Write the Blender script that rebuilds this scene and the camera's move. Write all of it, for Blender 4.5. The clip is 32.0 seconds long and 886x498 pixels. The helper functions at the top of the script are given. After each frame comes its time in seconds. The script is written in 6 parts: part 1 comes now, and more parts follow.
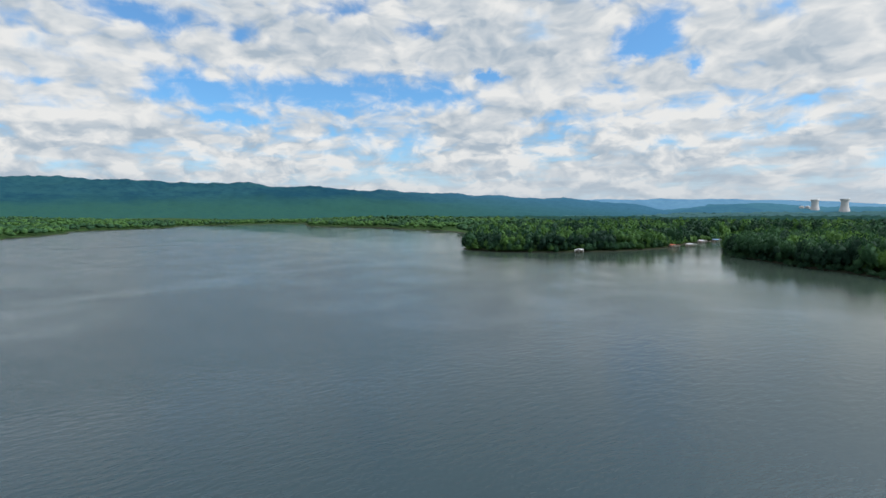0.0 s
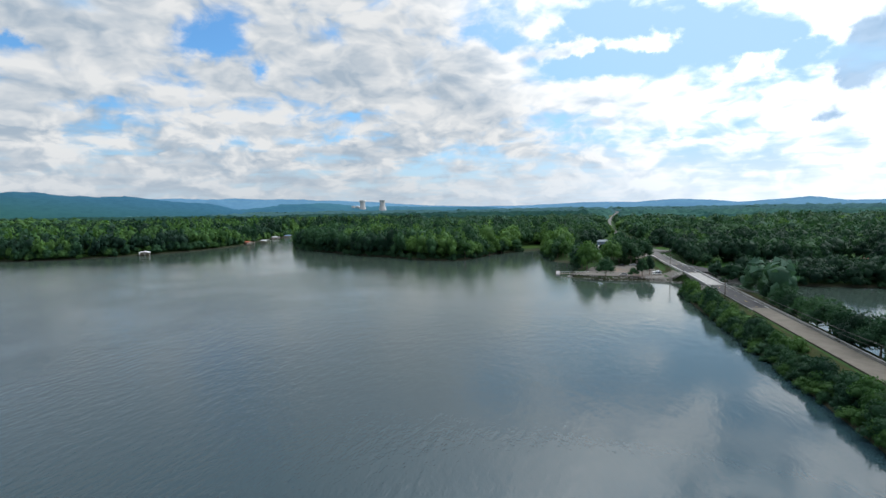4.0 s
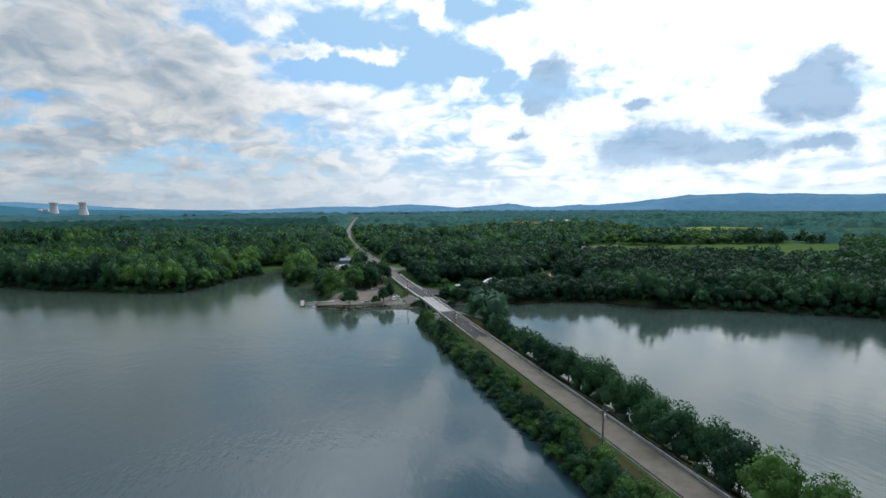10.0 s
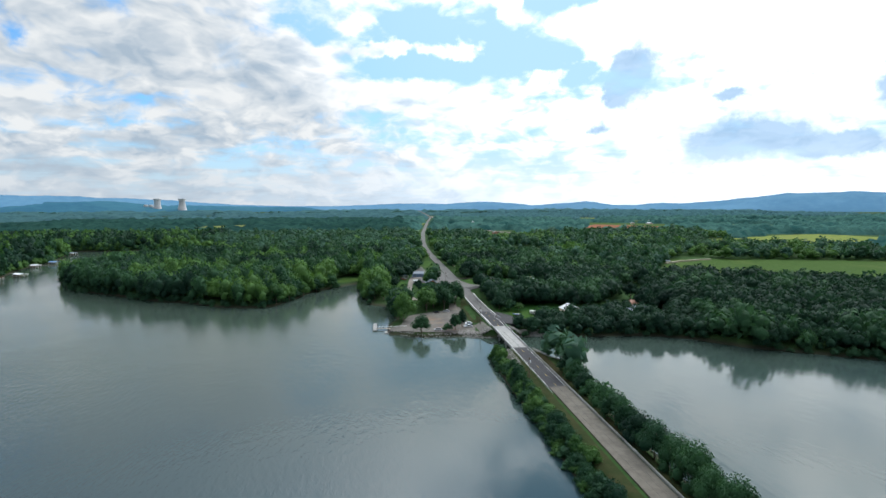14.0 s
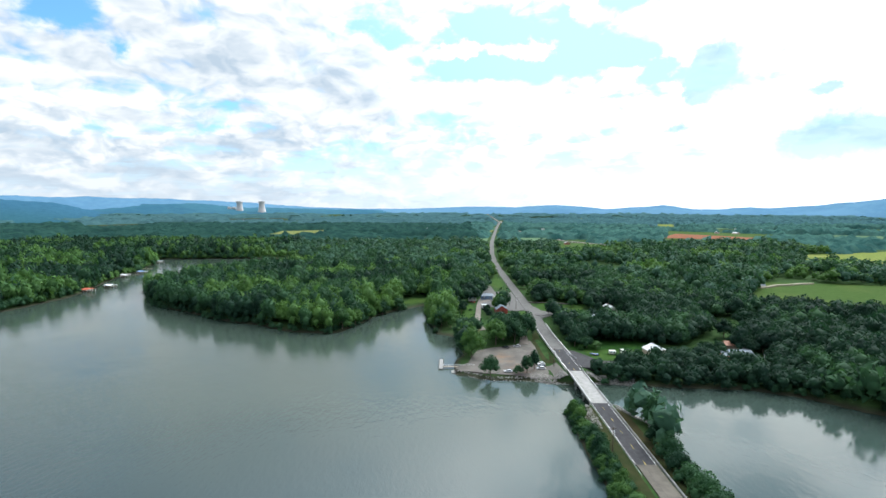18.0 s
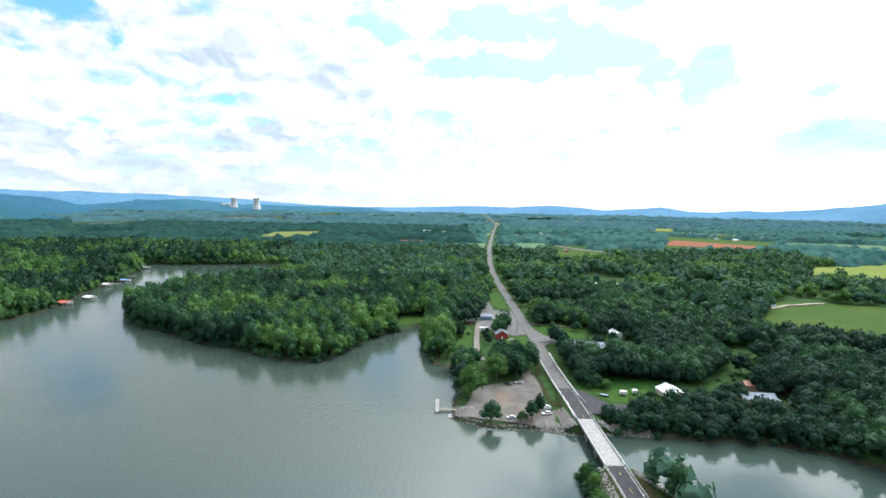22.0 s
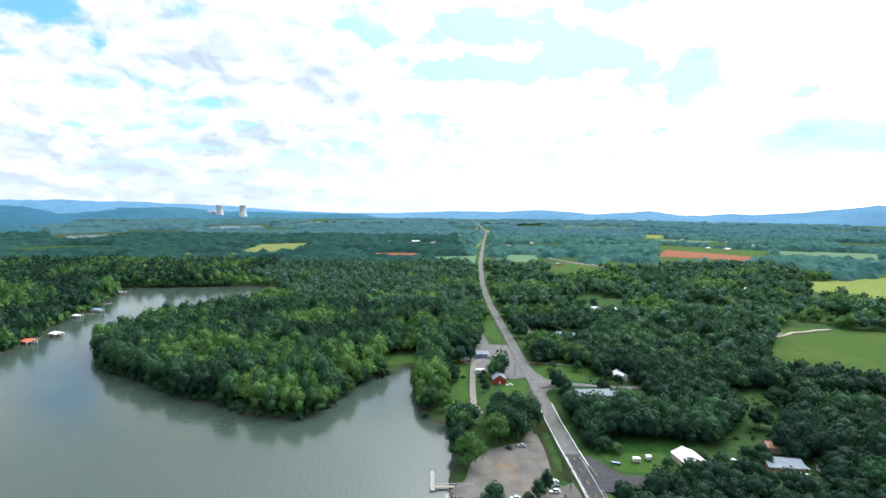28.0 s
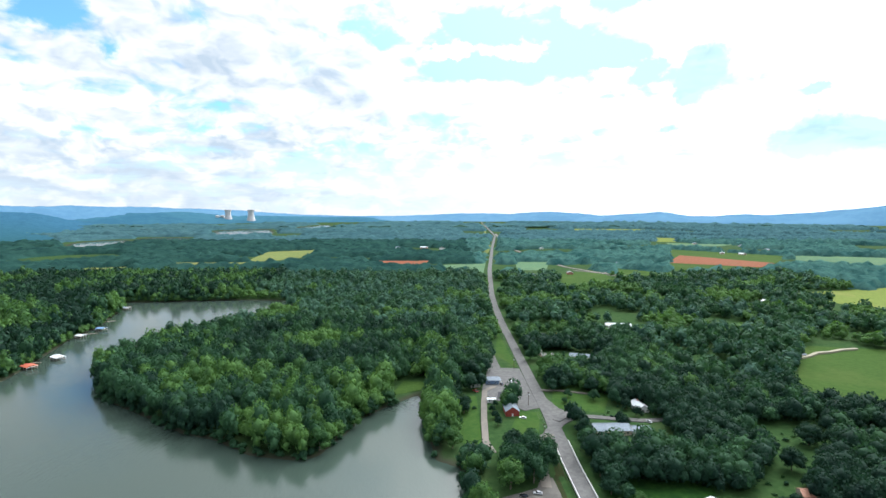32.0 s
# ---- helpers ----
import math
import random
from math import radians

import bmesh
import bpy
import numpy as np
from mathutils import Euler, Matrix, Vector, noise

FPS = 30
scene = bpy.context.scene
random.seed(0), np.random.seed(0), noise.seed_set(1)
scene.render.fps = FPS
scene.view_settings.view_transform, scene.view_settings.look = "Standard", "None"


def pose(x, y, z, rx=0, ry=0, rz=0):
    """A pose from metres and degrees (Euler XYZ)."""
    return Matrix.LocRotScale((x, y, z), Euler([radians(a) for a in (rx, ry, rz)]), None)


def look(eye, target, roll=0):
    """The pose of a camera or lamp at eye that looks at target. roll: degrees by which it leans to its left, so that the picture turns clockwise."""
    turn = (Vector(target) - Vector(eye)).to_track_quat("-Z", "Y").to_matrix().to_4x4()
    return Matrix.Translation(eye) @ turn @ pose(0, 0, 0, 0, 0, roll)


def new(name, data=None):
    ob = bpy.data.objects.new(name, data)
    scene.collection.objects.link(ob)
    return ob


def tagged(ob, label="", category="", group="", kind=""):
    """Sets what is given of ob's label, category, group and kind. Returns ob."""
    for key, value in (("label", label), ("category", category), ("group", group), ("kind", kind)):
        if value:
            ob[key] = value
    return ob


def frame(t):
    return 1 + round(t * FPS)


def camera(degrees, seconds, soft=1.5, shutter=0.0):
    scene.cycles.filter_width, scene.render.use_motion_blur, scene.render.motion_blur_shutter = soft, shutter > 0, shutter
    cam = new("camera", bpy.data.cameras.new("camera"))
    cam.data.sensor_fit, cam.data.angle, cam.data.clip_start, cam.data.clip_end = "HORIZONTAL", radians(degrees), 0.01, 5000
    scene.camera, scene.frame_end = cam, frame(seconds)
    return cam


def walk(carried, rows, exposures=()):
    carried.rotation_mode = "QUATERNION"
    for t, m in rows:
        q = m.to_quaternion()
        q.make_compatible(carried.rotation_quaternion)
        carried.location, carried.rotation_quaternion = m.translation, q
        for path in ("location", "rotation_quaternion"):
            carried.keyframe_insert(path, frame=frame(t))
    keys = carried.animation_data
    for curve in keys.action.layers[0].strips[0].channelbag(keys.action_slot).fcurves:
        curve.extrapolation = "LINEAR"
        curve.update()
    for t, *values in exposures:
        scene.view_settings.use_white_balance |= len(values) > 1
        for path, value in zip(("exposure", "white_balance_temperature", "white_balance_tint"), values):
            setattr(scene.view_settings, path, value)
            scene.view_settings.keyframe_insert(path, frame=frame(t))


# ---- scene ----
cam = camera(80.0, 32.0)
PATH = [
    (0, (-65.23, -273.61, 45.77), (-148.51, -218.69, 38.79), -0.59),
    (0.5, (-65.37, -272.23, 44.99), (-144.21, -211.11, 37.99), -0.71),
    (1, (-65.58, -270.89, 44.30), (-139.62, -204.04, 37.30), -0.93),
    (1.5, (-65.89, -269.57, 43.79), (-134.72, -197.38, 36.66), -0.97),
    (2, (-66.28, -268.30, 43.43), (-129.28, -190.97, 36.26), -0.95),
    (2.5, (-66.71, -267.11, 43.09), (-122.72, -184.60, 35.68), -0.95),
    (3, (-67.21, -266.08, 42.79), (-114.30, -178.19, 35.24), -0.98),
    (3.5, (-67.72, -265.21, 42.59), (-103.60, -172.20, 34.75), -0.90),
    (4, (-68.28, -264.43, 42.50), (-90.60, -167.27, 34.54), -0.90),
    (4.5, (-68.82, -263.76, 42.51), (-76.35, -164.38, 34.31), -0.75),
    (6.5, (-69.56, -262.03, 44.05), (-59.70, -162.88, 35.54), -0.40),
    (7, (-69.74, -261.68, 45.89), (-56.13, -162.97, 37.45), -0.29),
    (7.5, (-69.93, -261.33, 47.90), (-52.65, -163.19, 39.60), -0.19),
    (8, (-70.09, -261.01, 49.95), (-50.02, -163.39, 41.77), -0.19),
    (9, (-69.91, -260.54, 54.22), (-46.49, -163.65, 46.27), -0.21),
    (10, (-69.86, -260.01, 58.60), (-44.43, -163.63, 50.56), -0.45),
    (11, (-69.33, -259.33, 62.89), (-42.86, -163.24, 54.76), -0.47),
    (12, (-69.02, -257.06, 67.36), (-42.09, -161.12, 58.92), -0.39),
    (12.5, (-68.64, -255.55, 69.62), (-42.06, -159.53, 61.05), -0.21),
    (13, (-68.35, -253.87, 71.89), (-47.55, -156.45, 63.14), -0.16),
    (13.5, (-67.99, -252.13, 74.17), (-52.85, -153.68, 65.34), -0.12),
    (14, (-67.72, -250.28, 76.41), (-56.01, -151.37, 67.55), -0.14),
    (14.5, (-67.50, -248.29, 78.69), (-61.07, -148.89, 69.85), -0.14),
    (15, (-67.42, -246.12, 80.97), (-63.41, -146.59, 72.09), -0.07),
    (15.5, (-67.38, -243.82, 83.20), (-65.53, -144.23, 74.33), -0.09),
    (17.5, (-67.50, -233.15, 91.36), (-68.48, -133.52, 82.81), 0.05),
    (18, (-67.51, -229.96, 93.33), (-68.63, -130.34, 84.70), 0.10),
    (19, (-67.61, -223.22, 97.33), (-68.83, -123.62, 88.55), 0.21),
    (20, (-67.89, -216.55, 100.93), (-69.01, -116.96, 91.95), 0.40),
    (21, (-68.55, -209.21, 104.76), (-69.45, -109.62, 95.67), 0.68),
    (22, (-69.25, -202.00, 108.65), (-69.56, -102.42, 99.54), 0.88),
    (22.5, (-69.50, -198.46, 110.57), (-69.50, -98.88, 101.43), 0.88),
    (23, (-69.63, -195.06, 112.48), (-69.38, -95.48, 103.42), 0.89),
    (24, (-69.62, -188.88, 116.38), (-68.87, -89.29, 107.38), 0.95),
    (25, (-70.16, -183.39, 120.25), (-68.73, -83.80, 111.35), 0.84),
    (25.5, (-70.41, -181.09, 122.27), (-68.55, -81.50, 113.41), 0.79),
    (27.5, (-71.62, -173.94, 130.23), (-69.54, -74.34, 121.62), 0.53),
    (28, (-71.89, -171.92, 132.25), (-70.13, -72.31, 123.63), 0.42),
    (29, (-72.20, -167.62, 136.34), (-70.96, -68.00, 127.78), 0.27),
    (30, (-72.41, -162.83, 140.04), (-71.65, -63.19, 131.57), 0.14),
    (31, (-72.08, -158.34, 144.15), (-71.57, -58.71, 135.61), 0.00),
    (32, (-72.33, -153.82, 148.34), (-72.10, -54.19, 139.81), -0.07),
]
EXPOSURES = [(0, -0.24, 6150, 8), (4, -0.25, 6050, 8), (7, -0.46, 5950, 7), (10, -0.48, 5930, 7), (13, -0.25, 5950, 7), (15.5, 0.05, 6000, 7), (19, 0.34, 6020, 7), (23, 0.48, 6000, 8), (28, 0.46, 5980, 8), (32, 0.38, 5980, 8)]
walk(cam, [(t, look(eye, target, roll)) for t, eye, target, roll in PATH], EXPOSURES)

# ---- sky, sun ----
SUN_BEARING, SUN_HEIGHT = 40.0, 40.0


class Graph:
    """Short way to write node trees."""

    def __init__(self, tree):
        self.tree, self.link = tree, tree.links.new

    def put(self, socket, value):
        if hasattr(value, "is_output"):
            self.link(value, socket)
        else:
            socket.default_value = value

    def math(self, op, a, b=0.0, c=0.0, clamp=False):
        n = self.tree.nodes.new("ShaderNodeMath")
        n.operation, n.use_clamp = op, clamp
        for s, v in zip(n.inputs, (a, b, c)):
            self.put(s, v)
        return n.outputs[0]

    def vec(self, op, a, b=(0, 0, 0), scale=None):
        n = self.tree.nodes.new("ShaderNodeVectorMath")
        n.operation = op
        self.put(n.inputs[0], a)
        if scale is None:
            self.put(n.inputs[1], b)
        else:
            self.put(n.inputs["Scale"], scale)
        return n.outputs["Value"] if op in ("DOT_PRODUCT", "LENGTH", "DISTANCE") else n.outputs["Vector"]

    def noise(self, vector, scale, detail=4.0, rough=0.55, distort=0.0, kind="Fac"):
        n = self.tree.nodes.new("ShaderNodeTexNoise")
        if vector is not None:
            self.link(vector, n.inputs["Vector"])
        self.put(n.inputs["Scale"], scale)
        n.inputs["Detail"].default_value, n.inputs["Roughness"].default_value, n.inputs["Distortion"].default_value = detail, rough, distort
        return n.outputs[kind]

    def ramp(self, fac, lo, hi):
        n = self.tree.nodes.new("ShaderNodeMapRange")
        n.interpolation_type = "SMOOTHSTEP"
        self.link(fac, n.inputs[0])
        n.inputs[1].default_value, n.inputs[2].default_value = lo, hi
        return n.outputs[0]

    def mix(self, fac, a, b, blend="MIX"):
        n = self.tree.nodes.new("ShaderNodeMix")
        n.data_type, n.blend_type = "RGBA", blend
        for s, v in ((n.inputs[0], fac), (n.inputs[6], a), (n.inputs[7], b)):
            if isinstance(v, tuple) and len(v) == 3:
                v = (*v, 1.0)
            self.put(s, v)
        return n.outputs[2]


# Gaps of blue, banks of cloud and grey undersides: bearing, height, half-widths, strength.
GAPS_WEST = ((-84.1, 17.7, 4.2, 1.0, -0.34), (-81.2, 11.8, 6.2, 1.7, -0.5), (-64.5, 12.0, 8.8, 1.5, -0.5), (-76.7, 17.3, 2.4, 0.9, -0.25), (-59.3, 19.0, 2.4, 0.9, -0.28),
             (-51.3, 14.0, 1.6, 0.8, -0.36), (-35.2, 16.1, 3.2, 1.6, -0.5), (-30.7, 13.7, 1.3, 1.0, -0.4), (-78.5, 9.5, 4.1, 0.5, -0.3), (-45.9, 9.3, 4.7, 0.5, -0.12),
             (-23.4, 7.1, 4.2, 0.4, -0.2), (-94.4, 11.4, 2.2, 0.5, -0.15), (-67.2, 20.0, 3.4, 0.7, -0.2), (-47.2, 9.6, 3.3, 0.5, -0.12), (-51.2, 14.3, 1.1, 0.5, -0.3))
GAPS_EAST = ((2.8, 17.9, 8.6, 2.3, -0.42), (3.4, 14.2, 4.0, 1.2, -0.42), (14.0, 14.9, 8.9, 3.0, -0.42), (20.6, 12.6, 3.6, 1.9, -0.3), (-21.2, 9.9, 3.8, 0.4, -0.12),
             (3.8, 6.6, 5.3, 0.9, -0.18), (18.2, 4.0, 11.9, 1.8, -0.16), (19.4, 19.6, 6.4, 1.0, -0.32), (30.7, 18.3, 2.2, 0.7, -0.2), (-23.7, 9.3, 5.2, 0.5, -0.1),
             (-6.9, 17.2, 2.4, 1.2, -0.32), (-15.5, 3.5, 3.7, 1.5, -0.15), (22.0, 31.0, 9.0, 4.0, -0.4))
BANKS = ((-25.0, 12.0, 9.0, 4.0, 0.12), (9.0, 15.6, 2.5, 1.0, 0.62), (17.0, 12.7, 1.7, 1.0, 0.55), (14.0, 19.2, 0.9, 0.9, 0.55), (19.7, 17.7, 1.2, 0.5, 0.5), (1.1, 15.6, 4.2, 0.5, 0.5), (-3.3, 17.7, 2.5, 0.8, 0.4),
         (26.9, 16.1, 2.8, 1.6, 0.4), (5.0, 10.7, 7.6, 1.2, 0.25), (-11.7, 13.2, 4.4, 3.5, 0.2), (23.5, 14.7, 2.3, 1.2, 0.3), (39.5, 15.9, 7.7, 2.9, 0.25), (-43.7, 17.6, 5.1, 3.1, 0.25),
         (-72.9, 15.6, 6.0, 1.6, 0.2), (-54.2, 16.6, 5.4, 2.4, 0.2), (-52.5, 6.6, 3.6, 1.2, 0.15), (-33.9, 12.9, 3.1, 1.8, 0.25))
GREYS = ((33.0, 27.5, 11.0, 5.5, 0.9), (-86.0, 19.0, 13.0, 3.5, 0.42), (27.0, 11.8, 3.2, 3.4, 1.1), (36.6, 5.7, 6.5, 2.8, 1.2), (44.3, 4.6, 3.0, 1.2, 1.0), (49.5, 10.3, 4.1, 3.5, 1.2), (50.8, 4.9, 2.9, 0.9, 0.9), (34.4, 9.9, 2.6, 1.0, 0.9),
         (23.3, 7.3, 1.5, 0.9, 0.7), (13.4, 2.5, 3.0, 1.0, 0.6), (-3.0, 9.1, 2.7, 1.0, 0.6), (-14.3, 13.9, 2.5, 3.1, 0.55), (-13.1, 3.7, 2.7, 2.1, 0.6), (24.4, 11.9, 1.7, 3.0, 0.8),
         (-46.0, 18.6, 3.7, 2.3, 0.5), (-69.6, 14.4, 3.7, 1.0, 0.4), (-92.8, 14.3, 3.3, 1.4, 0.35), (-60.0, 28.0, 28.2, 6.5, 0.5))


def sky():
    world = bpy.data.worlds.new("sky")
    scene.world = world
    world.use_nodes = True
    tree = world.node_tree
    tree.nodes.clear()
    g = Graph(tree)
    air = tree.nodes.new("ShaderNodeTexSky")
    air.sky_type, air.sun_disc = "NISHITA", False
    air.sun_elevation, air.sun_rotation = radians(SUN_HEIGHT), radians(SUN_BEARING)
    air.altitude, air.air_density, air.dust_density, air.ozone_density = 200, 1.0, 0.4, 2.5
    way = tree.nodes.new("ShaderNodeTexCoord").outputs["Generated"]
    split = tree.nodes.new("ShaderNodeSeparateXYZ")
    g.link(way, split.inputs[0])
    up = g.math("MAXIMUM", split.outputs[2], 0.0)
    bearing = g.math("MULTIPLY", g.math("ARCTAN2", split.outputs[0], split.outputs[1]), 180 / math.pi)
    height = g.math("MULTIPLY", g.math("ARCSINE", split.outputs[2]), 180 / math.pi)

    ragged = g.noise(way, 14.0, 6.0, 0.6, 0.0, "Color")
    torn = tree.nodes.new("ShaderNodeSeparateColor")
    g.link(ragged, torn.inputs[0])
    bearing = g.math("ADD", bearing, g.math("MULTIPLY", g.math("SUBTRACT", torn.outputs[0], 0.5), 6.5))
    height = g.math("ADD", height, g.math("MULTIPLY", g.math("SUBTRACT", torn.outputs[1], 0.5), 3.6))

    def spots(rows):
        total = None
        for b, e, sb, se, k in rows:
            u = g.math("MULTIPLY", g.math("SUBTRACT", bearing, b), 1 / sb)
            v = g.math("MULTIPLY", g.math("SUBTRACT", height, e), 1 / se)
            r = g.math("ADD", g.math("MULTIPLY", u, u), g.math("MULTIPLY", v, v))
            k = g.math("MULTIPLY", g.math("POWER", 2.718, g.math("MULTIPLY", r, -1.0)), k)
            total = k if total is None else g.math("ADD", total, k)
        return total

    # A high sheet seen in perspective, long and thin towards the horizon, and heaped clouds below it.
    far_off = g.math("DIVIDE", 1.0, g.math("ADD", up, 0.11))
    flat = tree.nodes.new("ShaderNodeCombineXYZ")
    g.link(g.math("MULTIPLY", split.outputs[0], far_off), flat.inputs[0])
    g.link(g.math("MULTIPLY", split.outputs[1], far_off), flat.inputs[1])
    sheet_cloud = g.noise(flat.outputs[0], 1.5, 8.0, 0.56, 0.25)
    here = g.vec("MULTIPLY", way, (1.0, 1.0, 1.9))
    warp = g.vec("SCALE", g.vec("SUBTRACT", g.noise(here, 9.0, 3.0, 0.5, 0.0, "Color"), (0.5, 0.5, 0.5)), scale=0.10)
    here = g.vec("ADD", here, warp)

    def heap(p, detail):
        soft = g.math("ADD", g.math("MULTIPLY", g.noise(p, 5.5, detail, 0.56), 0.62), g.math("MULTIPLY", g.noise(p, 19.0, detail, 0.56), 0.38))
        puff = tree.nodes.new("ShaderNodeTexVoronoi")
        puff.feature = "SMOOTH_F1"
        puff.inputs["Scale"].default_value, puff.inputs["Smoothness"].default_value, puff.inputs["Detail"].default_value = 19.0, 0.6, 2.0
        g.link(p, puff.inputs["Vector"])
        return g.math("ADD", soft, g.math("MULTIPLY", g.math("SUBTRACT", 0.40, puff.outputs["Distance"]), 0.20))

    thick = heap(here, 7.0)
    body = heap(here, 3.5)
    above = heap(g.vec("ADD", here, (0.010, 0.010, 0.045)), 3.5)
    mass = g.math("ADD", g.math("MULTIPLY", g.math("SUBTRACT", thick, 0.5), 0.9), g.math("MULTIPLY", g.math("SUBTRACT", sheet_cloud, 0.5), 0.8))
    depth = g.math("ADD", g.math("ADD", mass, 0.22), g.math("ADD", g.math("MULTIPLY", spots(GAPS_WEST), 0.78), spots(GAPS_EAST + BANKS)))
    cover = g.ramp(depth, -0.13, 0.18)
    rise = g.math("SUBTRACT", g.math("ADD", g.math("MULTIPLY", body, 0.75), g.math("MULTIPLY", thick, 0.25)), above)
    sun_way = Vector((math.sin(radians(SUN_BEARING)) * math.cos(radians(SUN_HEIGHT)), math.cos(radians(SUN_BEARING)) * math.cos(radians(SUN_HEIGHT)), math.sin(radians(SUN_HEIGHT))))
    toward = g.vec("DOT_PRODUCT", way, tuple(sun_way))
    near_sun = g.ramp(toward, 0.36, 0.86)
    halo = g.ramp(toward, 0.58, 1.0)
    lit = g.math("ADD", g.math("ADD", g.math("ADD", 0.64, g.math("MULTIPLY", near_sun, 0.18)), g.math("MULTIPLY", rise, 3.2)), g.math("MULTIPLY", g.ramp(depth, 0.10, 0.50), -0.46))
    # Low over the land, small bright heads stand in front of a grey layer.
    band = g.math("SUBTRACT", 1.0, g.ramp(height, 6.0, 11.0))
    heads = g.math("SUBTRACT", g.ramp(g.noise(here, 19.0, 4.0, 0.55), 0.44, 0.66), 0.42)
    lit = g.math("ADD", lit, g.math("MULTIPLY", g.math("MULTIPLY", band, heads), g.math("SUBTRACT", 0.55, g.math("MULTIPLY", near_sun, 0.35))), clamp=True)
    cloud = g.mix(lit, (0.51, 0.585, 0.66), (1.04, 1.00, 0.95))
    glow = g.math("ADD", g.math("ADD", 0.96, g.math("MULTIPLY", near_sun, 0.04)), g.math("MULTIPLY", halo, 1.7))
    glow = g.math("MULTIPLY", glow, g.math("ADD", 1.0, g.math("MULTIPLY", g.ramp(up, 0.34, 0.55), g.math("ADD", 0.05, g.math("MULTIPLY", g.ramp(toward, 0.30, 0.95), 1.5)))))
    cloud = g.vec("SCALE", cloud, scale=glow)
    grey = g.ramp(g.math("ADD", spots(GREYS), g.math("MULTIPLY", g.math("SUBTRACT", thick, 0.5), 1.5)), 0.22, 0.72)
    cloud = g.mix(g.math("MULTIPLY", grey, 0.9), cloud, g.mix(lit, (0.35, 0.54, 0.76), (0.47, 0.67, 0.90)))
    blue = g.vec("MULTIPLY", air.outputs[0], (0.084, 0.150, 0.188))
    blue = g.mix(g.math("MULTIPLY", near_sun, 0.97), blue, (0.61, 0.90, 1.20))
    low = g.ramp(up, -0.02, 0.16)
    pale = g.mix(g.math("MULTIPLY", low, 0.90), (0.72, 0.83, 0.93), blue)
    all_sky = g.mix(cover, pale, cloud)
    veil = g.math("MULTIPLY", g.math("SUBTRACT", 1.0, g.ramp(up, 0.0, 0.12)), 0.55)
    all_sky = g.mix(veil, all_sky, g.vec("SCALE", g.mix(0.0, (0.80, 0.86, 0.92), (1, 1, 1)), scale=g.math("ADD", 0.78, g.math("MULTIPLY", near_sun, 0.8))))
    back = tree.nodes.new("ShaderNodeBackground")
    g.link(all_sky, back.inputs[0])
    back.inputs[1].default_value = 1.0
    out = tree.nodes.new("ShaderNodeOutputWorld")
    g.link(back.outputs[0], out.inputs[0])
    world.cycles.sampling_method, world.cycles.sample_map_resolution = "MANUAL", 1024


sky()
sun = new("sun", bpy.data.lights.new("sun", "SUN"))
sun.data.energy, sun.data.angle, sun.data.color = 1.8, radians(8), (1.0, 0.96, 0.89)
sun.matrix_world = look((0, 0, 0), (-math.sin(radians(SUN_BEARING)), -math.cos(radians(SUN_BEARING)), -math.tan(radians(SUN_HEIGHT))))

# ---- materials ----
def material(name, rough=0.8, metal=0.0, spec=0.5):
    m = bpy.data.materials.new(name)
    m.use_nodes = True
    g = Graph(m.node_tree)
    g.bsdf = m.node_tree.nodes["Principled BSDF"]
    g.bsdf.inputs["Roughness"].default_value = rough
    g.bsdf.inputs["Metallic"].default_value = metal
    g.bsdf.inputs["Specular IOR Level"].default_value = spec
    g.place = m.node_tree.nodes.new("ShaderNodeNewGeometry")
    g.at = g.place.outputs["Position"]
    return m, g


def bump(g, height, strength, distance):
    n = g.tree.nodes.new("ShaderNodeBump")
    n.inputs["Strength"].default_value, n.inputs["Distance"].default_value = strength, distance
    g.link(height, n.inputs["Height"])
    g.link(n.outputs[0], g.bsdf.inputs["Normal"])


def rough_paint(name, a, b, scale=2.0, fine=20.0, rough=0.8, metal=0.0, relief=0.02, spec=0.4, by_object=0.0):
    """Two colours mixed by stains and fine grain, with a little relief."""
    m, g = material(name, rough, metal, spec)
    local = m.node_tree.nodes.new("ShaderNodeTexCoord").outputs["Object"] if by_object else g.at
    stain, grain = g.noise(local, scale, 5.0, 0.6), g.noise(local, fine, 3.0, 0.6)
    fac = g.ramp(g.math("ADD", g.math("MULTIPLY", stain, 0.65), g.math("MULTIPLY", grain, 0.35)), 0.36, 0.64)
    colour = g.mix(fac, a, b)
    if by_object:
        rnd = m.node_tree.nodes.new("ShaderNodeObjectInfo").outputs["Random"]
        shade = g.math("ADD", 1.0 - by_object / 2, g.math("MULTIPLY", rnd, by_object))
        colour = g.vec("SCALE", colour, scale=shade)
    g.link(colour, g.bsdf.inputs["Base Color"])
    if relief:
        bump(g, grain, 0.4, relief)
    return m


